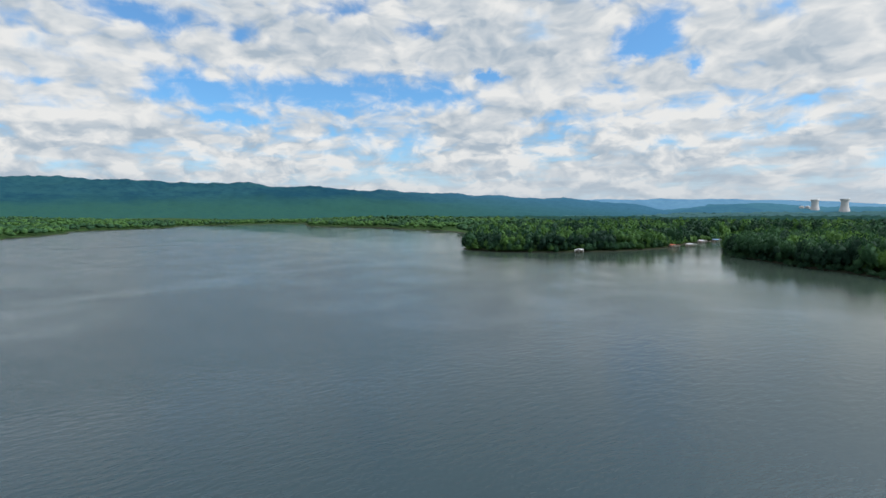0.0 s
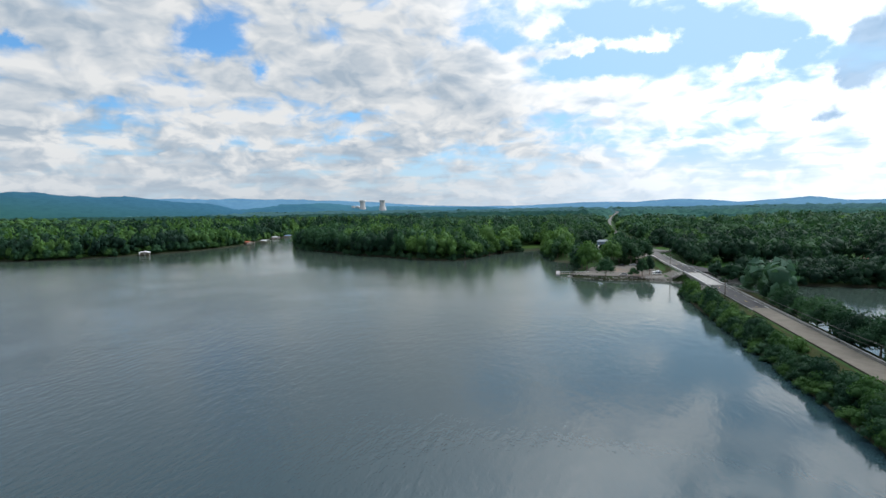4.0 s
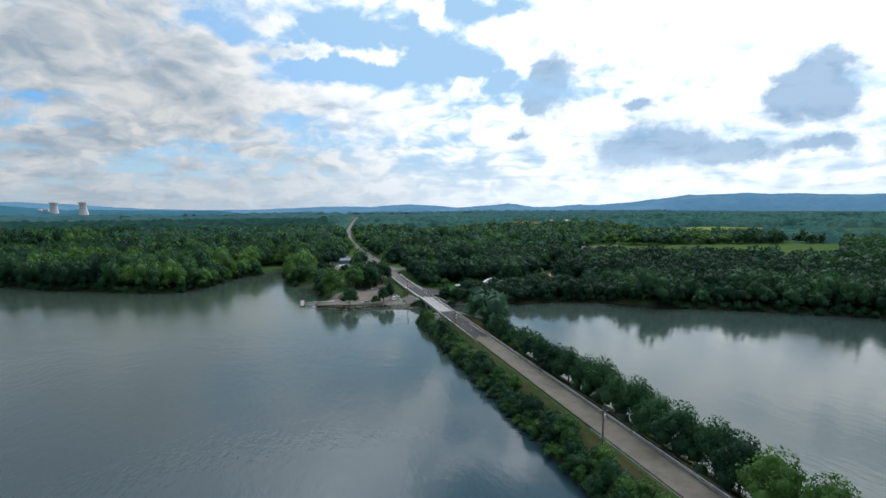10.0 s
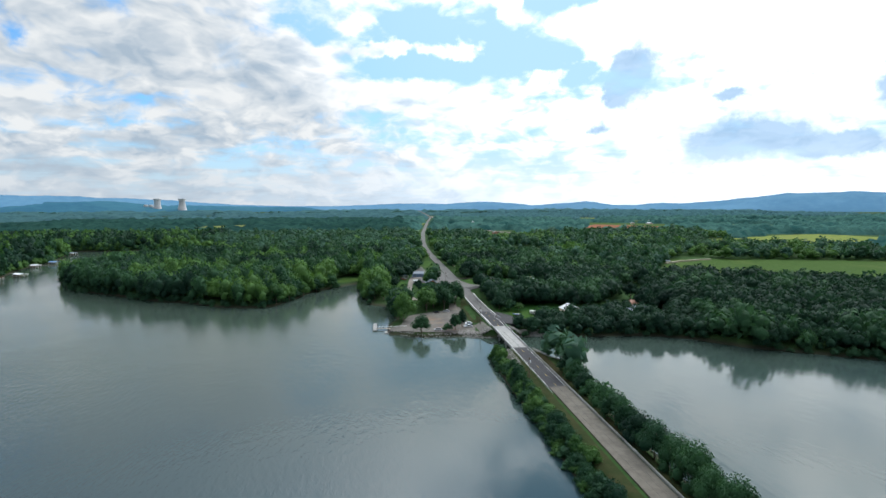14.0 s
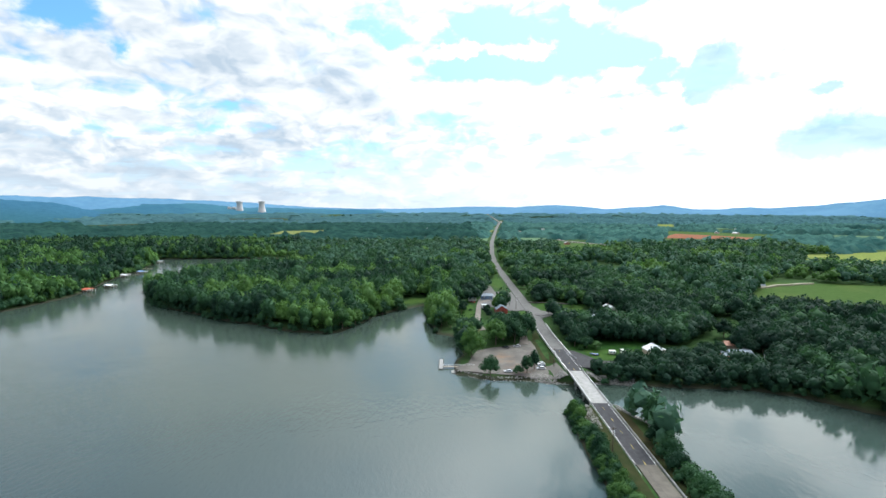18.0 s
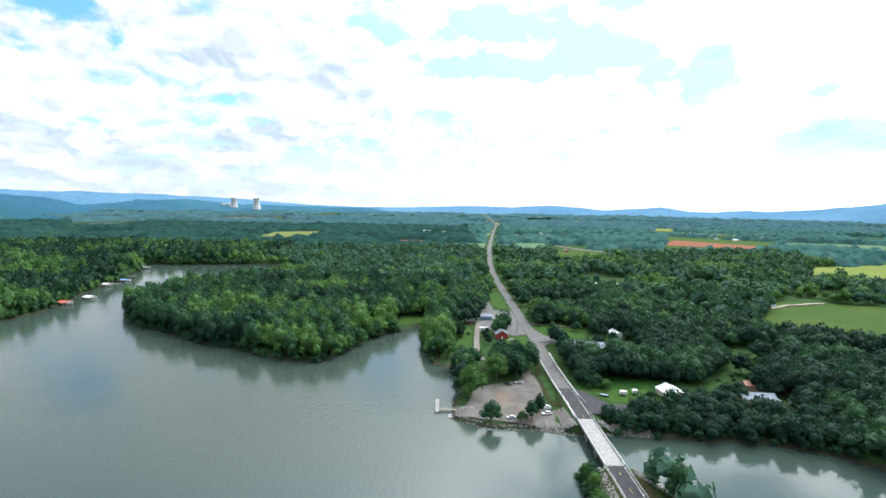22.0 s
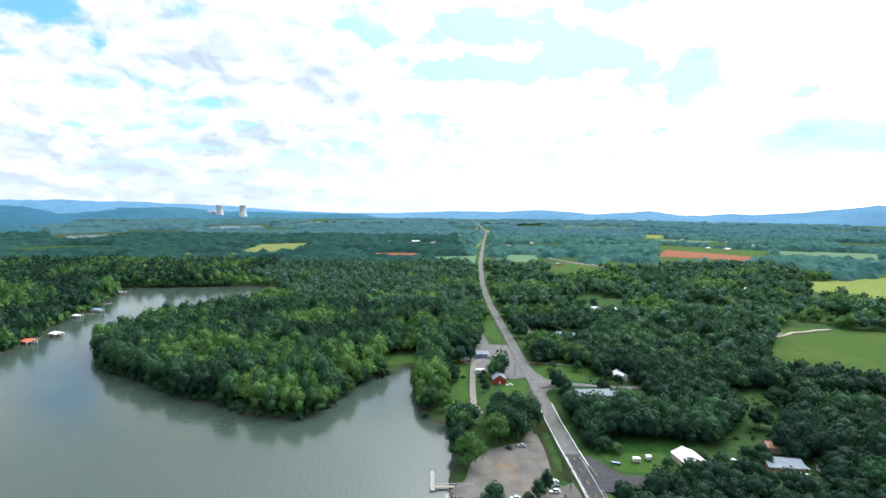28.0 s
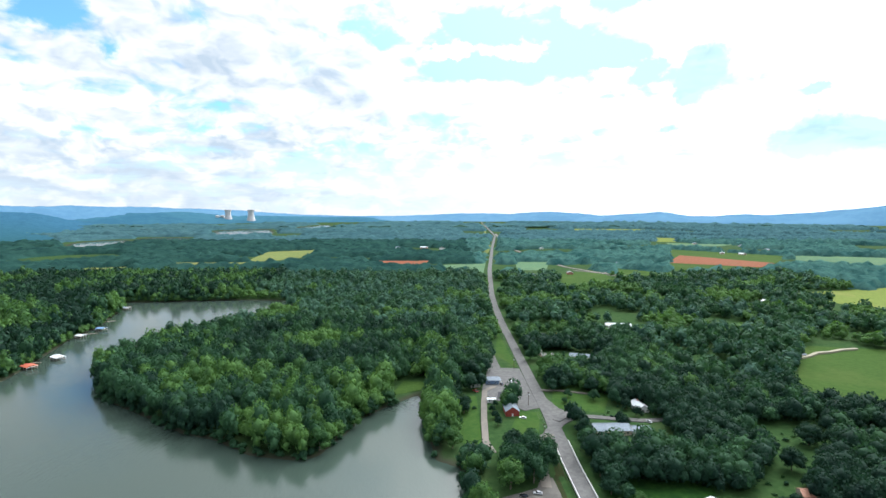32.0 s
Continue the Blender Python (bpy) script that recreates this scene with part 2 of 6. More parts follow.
def leaves(name, dark, light, tree_scale=0.085, leaf_scale=0.8, sheen=0.10, relief=0.5):
    m, g = material(name, 0.7, 0.0, sheen)
    rnd = g.place.outputs["Random Per Island"]
    stand = g.noise(g.at, tree_scale, 2.0, 0.5)
    patch = g.noise(g.at, 0.012, 3.0, 0.55)
    info = m.node_tree.nodes.new("ShaderNodeObjectInfo").outputs["Random"]
    fac = g.math("ADD", g.math("MULTIPLY", rnd, 0.14), g.math("MULTIPLY", g.ramp(stand, 0.3, 0.7), 0.54))
    fac = g.math("ADD", fac, g.math("MULTIPLY", g.ramp(patch, 0.35, 0.65), 0.32))
    fac = g.math("ADD", fac, g.math("MULTIPLY", g.math("SUBTRACT", info, 0.5), 0.3), clamp=True)
    colour = g.mix(fac, dark, light)
    g.link(colour, g.bsdf.inputs["Base Color"])
    bump(g, g.noise(g.at, leaf_scale, 5.0, 0.75), relief, 0.8 / leaf_scale)
    thin = m.node_tree.nodes.new("ShaderNodeBsdfTranslucent")
    g.link(g.vec("MULTIPLY", colour, (1.35, 1.35, 0.8)), thin.inputs[0])
    both = m.node_tree.nodes.new("ShaderNodeMixShader")
    both.inputs[0].default_value = 0.26
    g.link(g.bsdf.outputs[0], both.inputs[1])
    g.link(thin.outputs[0], both.inputs[2])
    g.link(both.outputs[0], m.node_tree.nodes["Material Output"].inputs[0])
    return m


LEAF = leaves("leaves", (0.011, 0.038, 0.025), (0.043, 0.104, 0.045))
LEAF_LIGHT = leaves("light_leaves", (0.025, 0.072, 0.025), (0.088, 0.176, 0.046))
# Darker trees; on the east bank this colour also stands for cloud shade.
LEAF_DARK = leaves("dark_and_shaded_leaves", (0.007, 0.024, 0.018), (0.021, 0.057, 0.031))
# These four carry air haze in their leaf colour: bluer, mostly paler.
LEAF_MID = leaves("hazed_mid_leaves", (0.021, 0.061, 0.050), (0.067, 0.142, 0.086))
LEAF_FAR = leaves("hazed_far_leaves", (0.012, 0.038, 0.037), (0.032, 0.080, 0.066), 0.045, 0.12, 0.0, 0.5)
LEAF_EAST = leaves("hazed_valley_leaves", (0.024, 0.074, 0.072), (0.080, 0.166, 0.140), 0.045, 0.12, 0.0, 0.5)
LEAF_RIM = leaves("hazed_distant_leaves", (0.041, 0.098, 0.114), (0.075, 0.148, 0.160), 0.02, 0.10, 0.0, 0.4)
BARK = rough_paint("bark", (0.07, 0.055, 0.042), (0.17, 0.14, 0.11), 3, 14, 0.9)


def grass_material(name, a, b, c):
    m, g = material(name, 0.95, 0.0, 0.02)
    n1, n2, n3 = g.noise(g.at, 0.02, 4.0, 0.6), g.noise(g.at, 0.22, 5.0, 0.65), g.noise(g.at, 2.5, 3.0, 0.7)
    base = g.mix(g.ramp(n2, 0.35, 0.65), a, b)
    base = g.mix(g.math("MULTIPLY", g.ramp(n1, 0.5, 0.7), 0.6), base, c)
    base = g.mix(g.math("MULTIPLY", g.ramp(n3, 0.4, 0.75), 0.3), base, tuple(0.55 * v for v in a))
    high = g.tree.nodes.new("ShaderNodeSeparateXYZ")
    g.link(g.at, high.inputs[0])
    base = g.mix(g.ramp(g.math("ADD", high.outputs[2], g.math("MULTIPLY", n2, 0.8)), 0.7, 2.1), (0.040, 0.042, 0.028), base)
    g.link(base, g.bsdf.inputs["Base Color"])
    bump(g, n3, 0.5, 0.15)
    return m


GRASS = grass_material("grass", (0.024, 0.054, 0.017), (0.037, 0.071, 0.023), (0.056, 0.080, 0.030))
PASTURE = grass_material("pasture", (0.036, 0.070, 0.016), (0.049, 0.087, 0.020), (0.066, 0.094, 0.025))
HAY = grass_material("hayfield", (0.115, 0.15, 0.034), (0.15, 0.185, 0.045), (0.175, 0.18, 0.06))
OLIVE = grass_material("olive_field", (0.11, 0.14, 0.045), (0.15, 0.17, 0.055), (0.18, 0.175, 0.07))
CLAY = grass_material("red_clay", (0.165, 0.062, 0.036), (0.225, 0.098, 0.058), (0.12, 0.098, 0.045))
DRY = grass_material("dry_verge", (0.024, 0.034, 0.013), (0.038, 0.040, 0.018), (0.062, 0.046, 0.026))
# Rank weeds with the yard's cloud shadow painted into their green.
WEEDS = grass_material("cloud_shaded_weeds", (0.016, 0.048, 0.012), (0.028, 0.072, 0.014), (0.040, 0.085, 0.018))
LAWN = grass_material("lawn", (0.031, 0.069, 0.016), (0.045, 0.086, 0.020), (0.068, 0.092, 0.026))
# Crop green with valley haze mixed into its colour.
CROP = grass_material("crop", (0.075, 0.135, 0.075), (0.10, 0.165, 0.09), (0.12, 0.175, 0.085))
ASPHALT = rough_paint("asphalt_new", (0.028, 0.028, 0.031), (0.048, 0.048, 0.052), 0.6, 9, 0.9, spec=0.15)
ASPHALT_OLD = rough_paint("asphalt_worn", (0.080, 0.078, 0.076), (0.124, 0.120, 0.115), 0.35, 6, 0.92, spec=0.2)
ASPHALT_TAN = rough_paint("asphalt_tan", (0.082, 0.074, 0.062), (0.122, 0.110, 0.092), 0.35, 6, 0.92, spec=0.2)
CONCRETE = rough_paint("concrete", (0.21, 0.207, 0.20), (0.29, 0.285, 0.275), 0.5, 5, 0.85, spec=0.2)
CONCRETE_NEW = rough_paint("new_concrete", (0.50, 0.495, 0.48), (0.60, 0.59, 0.575), 0.5, 5, 0.8)
GRAVEL = rough_paint("gravel", (0.115, 0.102, 0.088), (0.175, 0.154, 0.132), 0.12, 5, 0.95, relief=0.05)
STONE = rough_paint("riprap_stone", (0.12, 0.118, 0.112), (0.27, 0.26, 0.245), 0.8, 6, 0.9)
PAINT_WHITE = rough_paint("white_paint", (0.70, 0.70, 0.68), (0.82, 0.82, 0.80), 0.8, 8, 0.6)
PAINT_YELLOW = rough_paint("yellow_line", (0.55, 0.40, 0.08), (0.65, 0.48, 0.10), 0.8, 8, 0.7)
GALVANISED = rough_paint("galvanised_steel", (0.50, 0.51, 0.52), (0.66, 0.67, 0.68), 1.0, 10, 0.5, 0.2)
ROOF_METAL = rough_paint("pale_metal_roof", (0.17, 0.20, 0.235), (0.25, 0.285, 0.32), 0.5, 5, 0.85, 0.0, spec=0.1)
ROOF_WHITE = rough_paint("white_metal_roof", (0.54, 0.56, 0.58), (0.64, 0.65, 0.66), 0.4, 4, 0.7, spec=0.15)
ROOF_RUST = rough_paint("rusty_roof", (0.22, 0.09, 0.055), (0.36, 0.19, 0.12), 0.6, 4, 0.7)
ROOF_RED = rough_paint("orange_red_roof", (0.34, 0.070, 0.036), (0.44, 0.125, 0.065), 0.5, 4, 0.6)
ROOF_BLUE = rough_paint("blue_roof", (0.10, 0.20, 0.36), (0.16, 0.28, 0.44), 0.5, 4, 0.5)
ROOF_GREY = rough_paint("grey_shingles", (0.14, 0.135, 0.13), (0.24, 0.23, 0.22), 0.8, 5, 0.85)
WOOD_RED = rough_paint("red_boards", (0.20, 0.03, 0.025), (0.30, 0.055, 0.04), 0.8, 6, 0.75)
WOOD = rough_paint("weathered_wood", (0.22, 0.18, 0.14), (0.36, 0.31, 0.25), 1.2, 8, 0.85)
POLE_WOOD = rough_paint("pole_wood", (0.06, 0.046, 0.036), (0.11, 0.085, 0.065), 1.5, 9, 0.85)
BRICK = rough_paint("brick_wall", (0.30, 0.14, 0.10), (0.40, 0.21, 0.15), 1.5, 8, 0.85)
SIDING_WHITE = rough_paint("white_siding", (0.66, 0.66, 0.64), (0.78, 0.78, 0.75), 0.7, 5, 0.65)
SIDING_BLUE = rough_paint("blue_siding", (0.10, 0.16, 0.26), (0.16, 0.23, 0.34), 0.7, 5, 0.65)
SIDING_TAN = rough_paint("tan_siding", (0.42, 0.34, 0.26), (0.54, 0.45, 0.36), 0.7, 5, 0.7)
DARK = rough_paint("dark_gap", (0.02, 0.02, 0.02), (0.04, 0.04, 0.045), 1, 6, 0.8)
RUBBER = rough_paint("rubber", (0.02, 0.02, 0.02), (0.035, 0.035, 0.035), 3, 20, 0.8)
WIRE = rough_paint("wire", (0.03, 0.03, 0.03), (0.06, 0.06, 0.06), 1, 6, 0.6)
def gravel_lot():
    """Grey gravel with patches of orange-brown earth worn through it."""
    m, g = material("gravel_lot", 0.95, 0.0, 0.2)
    stain, grain = g.noise(g.at, 0.12, 5.0, 0.6), g.noise(g.at, 5.0, 3.0, 0.6)
    grey = g.mix(g.ramp(g.math("ADD", g.math("MULTIPLY", stain, 0.6), g.math("MULTIPLY", grain, 0.4)), 0.38, 0.62), (0.078, 0.073, 0.066), (0.125, 0.116, 0.104))
    worn = g.ramp(g.noise(g.at, 0.045, 5.0, 0.62), 0.52, 0.68)
    g.link(g.mix(g.math("MULTIPLY", worn, 0.75), grey, (0.160, 0.108, 0.072)), g.bsdf.inputs["Base Color"])
    bump(g, grain, 0.4, 0.05)
    return m


GRAVEL_LOT = gravel_lot()
SAND = rough_paint("pale_sand", (0.20, 0.18, 0.125), (0.30, 0.27, 0.20), 0.2, 3, 0.95, relief=0.05)
DIRT = rough_paint("bare_dirt", (0.19, 0.125, 0.070), (0.29, 0.20, 0.115), 0.25, 4, 0.95, relief=0.05)
TOWER_CONCRETE = rough_paint("tower_concrete", (0.42, 0.41, 0.41), (0.50, 0.485, 0.485), 0.02, 0.2, 0.9)


def glass_material():
    m, g = material("window_glass", 0.08, 0.0, 0.6)
    g.bsdf.inputs["Base Color"].default_value = (0.03, 0.04, 0.05, 1)
    return m


GLASS = glass_material()


def car_paint(name, colour):
    m, g = material(name, 0.25, 0.1, 0.6)
    g.link(g.mix(g.noise(g.at, 1.5, 3.0), colour, tuple(0.85 * v for v in colour)), g.bsdf.inputs["Base Color"])
    g.bsdf.inputs["Coat Weight"].default_value = 0.5
    return m


def water_material():
    m, g = material("lake_water", 0.05, 0.0, 0.5)
    g.bsdf.inputs["IOR"].default_value = 1.33
    where = g.tree.nodes.new("ShaderNodeSeparateXYZ")
    g.link(g.at, where.inputs[0])
    silt = g.ramp(g.math("ADD", where.outputs[1], g.math("MULTIPLY", g.noise(g.at, 0.006, 4.0, 0.55), 160.0)), -90.0, 130.0)
    silt = g.math("MAXIMUM", silt, g.math("MULTIPLY", g.ramp(where.outputs[0], -10.0, 30.0), 0.6))
    murk = g.mix(silt, (0.018, 0.038, 0.048), (0.037, 0.055, 0.044))
    g.link(murk, g.bsdf.inputs["Base Color"])
    open_water = g.ramp(g.math("MULTIPLY", where.outputs[0], -1.0), 50.0, 330.0)
    open_water = g.math("MULTIPLY", open_water, g.math("SUBTRACT", 1.0, g.ramp(where.outputs[1], 10.0, 130.0)))
    lee = g.math("SUBTRACT", 1.0, g.math("MULTIPLY", g.ramp(where.outputs[0], -95.0, -25.0), 0.72))
    calm = g.math("SUBTRACT", 1.0, g.math("MULTIPLY", g.ramp(where.outputs[1], -60.0, 60.0), 0.45))
    gusts = g.ramp(g.noise(g.at, 0.011, 3.0, 0.55, 0.6), 0.30, 0.66)
    wind = g.math("MULTIPLY", g.math("ADD", 0.22, g.math("MULTIPLY", gusts, 0.38)), calm)
    wind = g.math("ADD", wind, g.math("MULTIPLY", open_water, g.math("ADD", 0.25, g.math("MULTIPLY", gusts, 0.35))))
    wind = g.math("MULTIPLY", wind, lee)
    turned = g.tree.nodes.new("ShaderNodeMapping")
    turned.inputs["Rotation"].default_value, turned.inputs["Scale"].default_value = (0, 0, radians(35)), (1.0, 0.42, 1.0)
    g.link(g.at, turned.inputs[0])
    ripple = g.noise(turned.outputs[0], 0.55, 3.0, 0.55)
    chop = g.noise(turned.outputs[0], 1.7, 2.0, 0.5)
    swell = g.noise(turned.outputs[0], 0.14, 2.0, 0.5)
    waves = g.math("ADD", g.math("MULTIPLY", ripple, 0.34), g.math("MULTIPLY", chop, 0.09))
    height = g.math("ADD", g.math("MULTIPLY", waves, wind), g.math("MULTIPLY", swell, 0.05))
    bump(g, height, 1.0, 1.0)
    g.link(g.math("ADD", 0.07, g.math("MULTIPLY", wind, 0.16)), g.bsdf.inputs["Roughness"])
    return m


WATER = water_material()


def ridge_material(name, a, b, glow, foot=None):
    """Hills miles away: the summer air's blue haze is painted in, with some glow."""
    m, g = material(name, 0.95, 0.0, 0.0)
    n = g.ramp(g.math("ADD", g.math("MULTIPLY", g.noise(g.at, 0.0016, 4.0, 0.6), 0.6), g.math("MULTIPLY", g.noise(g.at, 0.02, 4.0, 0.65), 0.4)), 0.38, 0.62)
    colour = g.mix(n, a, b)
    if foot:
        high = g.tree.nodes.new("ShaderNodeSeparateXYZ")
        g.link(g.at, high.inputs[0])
        # Upper slopes darker than the foot, a cloud's shadow put into the colour.
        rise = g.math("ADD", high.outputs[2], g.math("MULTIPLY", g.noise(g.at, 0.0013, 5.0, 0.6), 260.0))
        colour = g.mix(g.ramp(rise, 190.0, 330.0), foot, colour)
        # Painted haze deepens to blue towards the far north end.
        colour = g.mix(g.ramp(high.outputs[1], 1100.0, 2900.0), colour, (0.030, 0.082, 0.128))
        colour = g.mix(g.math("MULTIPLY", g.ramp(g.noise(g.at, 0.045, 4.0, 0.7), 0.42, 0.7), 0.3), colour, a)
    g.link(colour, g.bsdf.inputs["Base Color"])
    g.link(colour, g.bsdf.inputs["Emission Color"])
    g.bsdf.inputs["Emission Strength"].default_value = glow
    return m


RIDGE_NEAR = ridge_material("hazed_wooded_ridge", (0.008, 0.034, 0.056), (0.018, 0.058, 0.070), 0.42, (0.020, 0.060, 0.050))
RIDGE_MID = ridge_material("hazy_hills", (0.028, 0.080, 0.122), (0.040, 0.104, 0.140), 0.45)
RIDGE_FAR = ridge_material("hazed_blue_ridge", (0.066, 0.140, 0.220), (0.084, 0.166, 0.246), 0.45)

# ---- the lie of the land ----
# The lake's outline, water on the inside.
SHORE_COVE = ((-5, 37), (-16, 38), (-22, 42), (-45, 42), (-64, 53), (-64, 70), (-58, 92), (-60, 112), (-62, 132), (-76, 141), (-80, 170), (-85, 195), (-87, 225), (-90, 247),
              (-107, 229), (-128, 202), (-134, 178), (-140, 162),)
SHORE_CHANNEL = ((-146, 145), (-158, 141), (-186, 147), (-214, 167), (-240, 177), (-285, 208), (-335, 241), (-356, 268), (-384, 313), (-384, 350), (-352, 430), (-315, 515),
                 (-290, 590), (-300, 640), (-335, 651), (-395, 655), (-487, 640), (-550, 636), (-522, 576), (-489, 483), (-482, 420), (-461, 351), (-450, 320), (-442, 280),
                 (-448, 217), (-478, 157),)
SHORE_WEST = ((-516, 114), (-575, 98), (-600, 108), (-620, 140), (-760, 260), (-950, 370), (-1131, 440), (-1344, 430), (-1500, 468), (-1890, 365), (-2100, 420), (-2495, 560),
              (-2495, 340), (-2377, 11), (-2112, -48), (-1914, -330), (-1689, -336), (-1412, -430),)
SHORE_CAUSEWAY = ((-1250, -800), (-900, -1150), (-300, -1150), (-24, -950), (-16, -600), (-15, -300), (-15.5, -173), (-14.5, -137), (-14, -93), (-15.5, -37), (-14, -8),
                  (-10, 1), (0, 4), (12, 1), (23, -18), (19, -45), (13.5, -60), (14, -165), (14, -600), (22, -950), (300, -1100), (900, -800), (1000, -420), (600, -230),
                  (400, -150), (208, -56), (169, -28), (122, 0), (104, 19), (84, 30), (46, 33), (17, 38), (5, 37),)
LAKE = np.array(SHORE_COVE + SHORE_CHANNEL + SHORE_WEST + SHORE_CAUSEWAY, float)
PONDS = [np.array(p, float) for p in (
    [(-1990, 2160), (-1760, 2090), (-1650, 1880), (-1800, 1900)], [(-1480, 1870), (-1402, 2030), (-1270, 1843), (-1225, 1570), (-1330, 1640)],
    [(-1370, 2150), (-1200, 2170), (-1090, 1900), (-1220, 1890)], [(-1310, 2770), (-1089, 2960), (-915, 2440), (-985, 2220), (-1130, 2360)],
    [(-975, 3210), (-869, 3540), (-765, 3080), (-840, 2780)])]
# The road's middle line: x, y, top.
ROAD = np.array([(0, -960, 4.5), (0, 0, 4.5), (0, 45, 4.5), (0, 70, 4.4), (-0.5, 96, 4.2), (-0.5, 130, 3.9), (0.5, 165, 3.7), (1.5, 200, 3.6), (1, 262, 3.6),
                 (1, 361, 3.6), (0.5, 487, 4), (3, 590, 4), (8, 693, 4), (31, 982, 5), (92, 1562, 6), (160, 2147, 8), (225, 3848, 12)], float)


def inside(p, poly):
    a, b = poly, np.roll(poly, -1, 0)
    hit = np.zeros(len(p), bool)
    for (x0, y0), (x1, y1) in zip(a, b):
        if y0 != y1:
            hit ^= ((y0 > p[:, 1]) != (y1 > p[:, 1])) & (p[:, 0] < (x1 - x0) * (p[:, 1] - y0) / (y1 - y0) + x0)
    return hit


def line_distance(p, line, closed=False):
    best, where = np.full(len(p), 1e9), np.zeros((len(p), line.shape[1]))
    for a, b in zip(line if closed else line[:-1], np.roll(line, -1, 0) if closed else line[1:]):
        ab = b[:2] - a[:2]
        s = np.clip(((p - a[:2]) @ ab) / (ab @ ab), 0, 1)
        d = np.hypot(*(p - a[:2] - s[:, None] * ab).T)
        near = d < best
        best[near], where[near] = d[near], (a + s[:, None] * (b - a))[near]
    return best, where


def shore(p):
    """Metres from the waterline, positive on land."""
    out = np.full(len(p), 1e9)
    for poly in (LAKE, *PONDS):
        d, _ = line_distance(p, poly, True)
        out = np.minimum(out, np.where(inside(p, poly), -d, d))
    return out


def step(v, lo, hi):
    s = np.clip((v - lo) / (hi - lo), 0, 1)
    return s * s * (3 - 2 * s)


# Levelled yards: outline, height of the surface.
LOT = np.array([(-58, 60), (-54, 78), (-50, 93), (-42, 99), (-33, 103), (-23, 108), (-19, 119), (-13, 118), (-12, 100), (-13, 84), (-15, 66), (-20, 50), (-35, 48), (-48, 49), (-58, 54)], float)
STORE_LOT = np.array([(-29, 326), (-28, 342), (-22, 343), (-20.5, 303), (-4, 301), (-3, 211), (-14, 206), (-18, 210), (-20, 222), (-31, 225), (-42, 240), (-40, 256), (-36, 274)], float)
YARDS = [(LOT, 1.7), (STORE_LOT, 3.5)]


def ground(p):
    """Height of the ground at the points p (n, 2)."""
    p = np.asarray(p, float)
    s = shore(p)
    z = np.where(s < 0, np.maximum(s * 0.3, -2.5), np.minimum(s * 0.35, 1.5) + 1.8 * step(s, 6, 70))
    far = step(s, 90, 900)
    z += far * (2.0 + 2.5 * np.sin(p[:, 0] / 211 + 1.3) * np.sin(p[:, 1] / 247) + 1.5 * np.sin(p[:, 0] / 97 + p[:, 1] / 131))
    z += np.clip((s - 8) * 0.05, 0, 26) * step(-p[:, 0], 700, 1500) * (1 - step(p[:, 1], 650, 950))
    causeway = (np.abs(p[:, 0]) < 30) & (p[:, 1] < 10)
    z = np.where(causeway & (s > 0), np.minimum(s * 0.42, 4.1), z)
    d, where = line_distance(p, ROAD)
    on_land = (s > 1) & ((p[:, 1] < -1) | (p[:, 1] > 38))
    w = np.where(on_land, 1 - step(d, 6, np.where(p[:, 1] < 120, 13, 22)), 0)
    z = z * (1 - w) + (where[:, 2] - 0.4) * w
    for poly, top in YARDS:
        e, _ = line_distance(p, poly, True)
        e = np.where(inside(p, poly), 0, e)
        w = (1 - step(e, 3, 10)) * (s > 0.5)
        z = z * (1 - w) + (top - 0.25) * w
    return z


def mesh_object(name, verts, faces, mat, smooth=False):
    me = bpy.data.meshes.new(name)
    me.from_pydata([tuple(map(float, v)) for v in verts], [], [tuple(map(int, f)) for f in faces])
    me.materials.append(mat)
    if smooth:
        me.polygons.foreach_set("use_smooth", np.ones(len(me.polygons), bool))
    me.update()
    return new(name, me)


def sheet(name, us, vs, height, mat):
    x, y = np.meshgrid(us, vs)
    p = np.stack([x.ravel(), y.ravel()], 1)
    z = height(p)
    n, m = len(us), len(vs)
    i = np.arange((m - 1) * n).reshape(m - 1, n)[:, :-1].ravel()
    me = bpy.data.meshes.new(name)
    quads = np.stack([i, i + 1, i + n + 1, i + n], 1)
    me.vertices.add(len(p))
    me.vertices.foreach_set("co", np.column_stack([p, z]).astype(np.float32).ravel())
    me.loops.add(quads.size)
    me.loops.foreach_set("vertex_index", quads.ravel().astype(np.int32))
    me.polygons.add(len(quads))
    me.polygons.foreach_set("loop_start", np.arange(0, quads.size, 4, dtype=np.int32))
    me.polygons.foreach_set("use_smooth", np.ones(len(quads), bool))
    me.materials.append(mat)
    me.update(calc_edges=True)
    return new(name, me)


def spaced(lo, a, b, hi, fine, grow=1.032):
    mid = list(np.arange(a, b + fine, fine))
    left, right, s = [a], [mid[-1]], fine
    while left[-1] > lo or right[-1] < hi:
        s *= grow
        left.append(max(left[-1] - s, lo)), right.append(min(right[-1] + s, hi))
    return np.unique(np.array(left + mid + right))


tagged(sheet("ground", spaced(-4700, -500, 260, 4700, 5.5, 1.045), spaced(-4700, -260, 660, 4700, 5.5, 1.045), ground, GRASS),
       "green grassy land with a wooded lake shore", "ground", kind="structure")
tagged(mesh_object("water", [(-4800, -4800, 0), (4800, -4800, 0), (4800, 4800, 0), (-4800, 4800, 0)], [(0, 1, 2, 3)], WATER),
       "calm grey-green lake water with light ripples", "water", kind="structure")


OPEN_GROUND = []


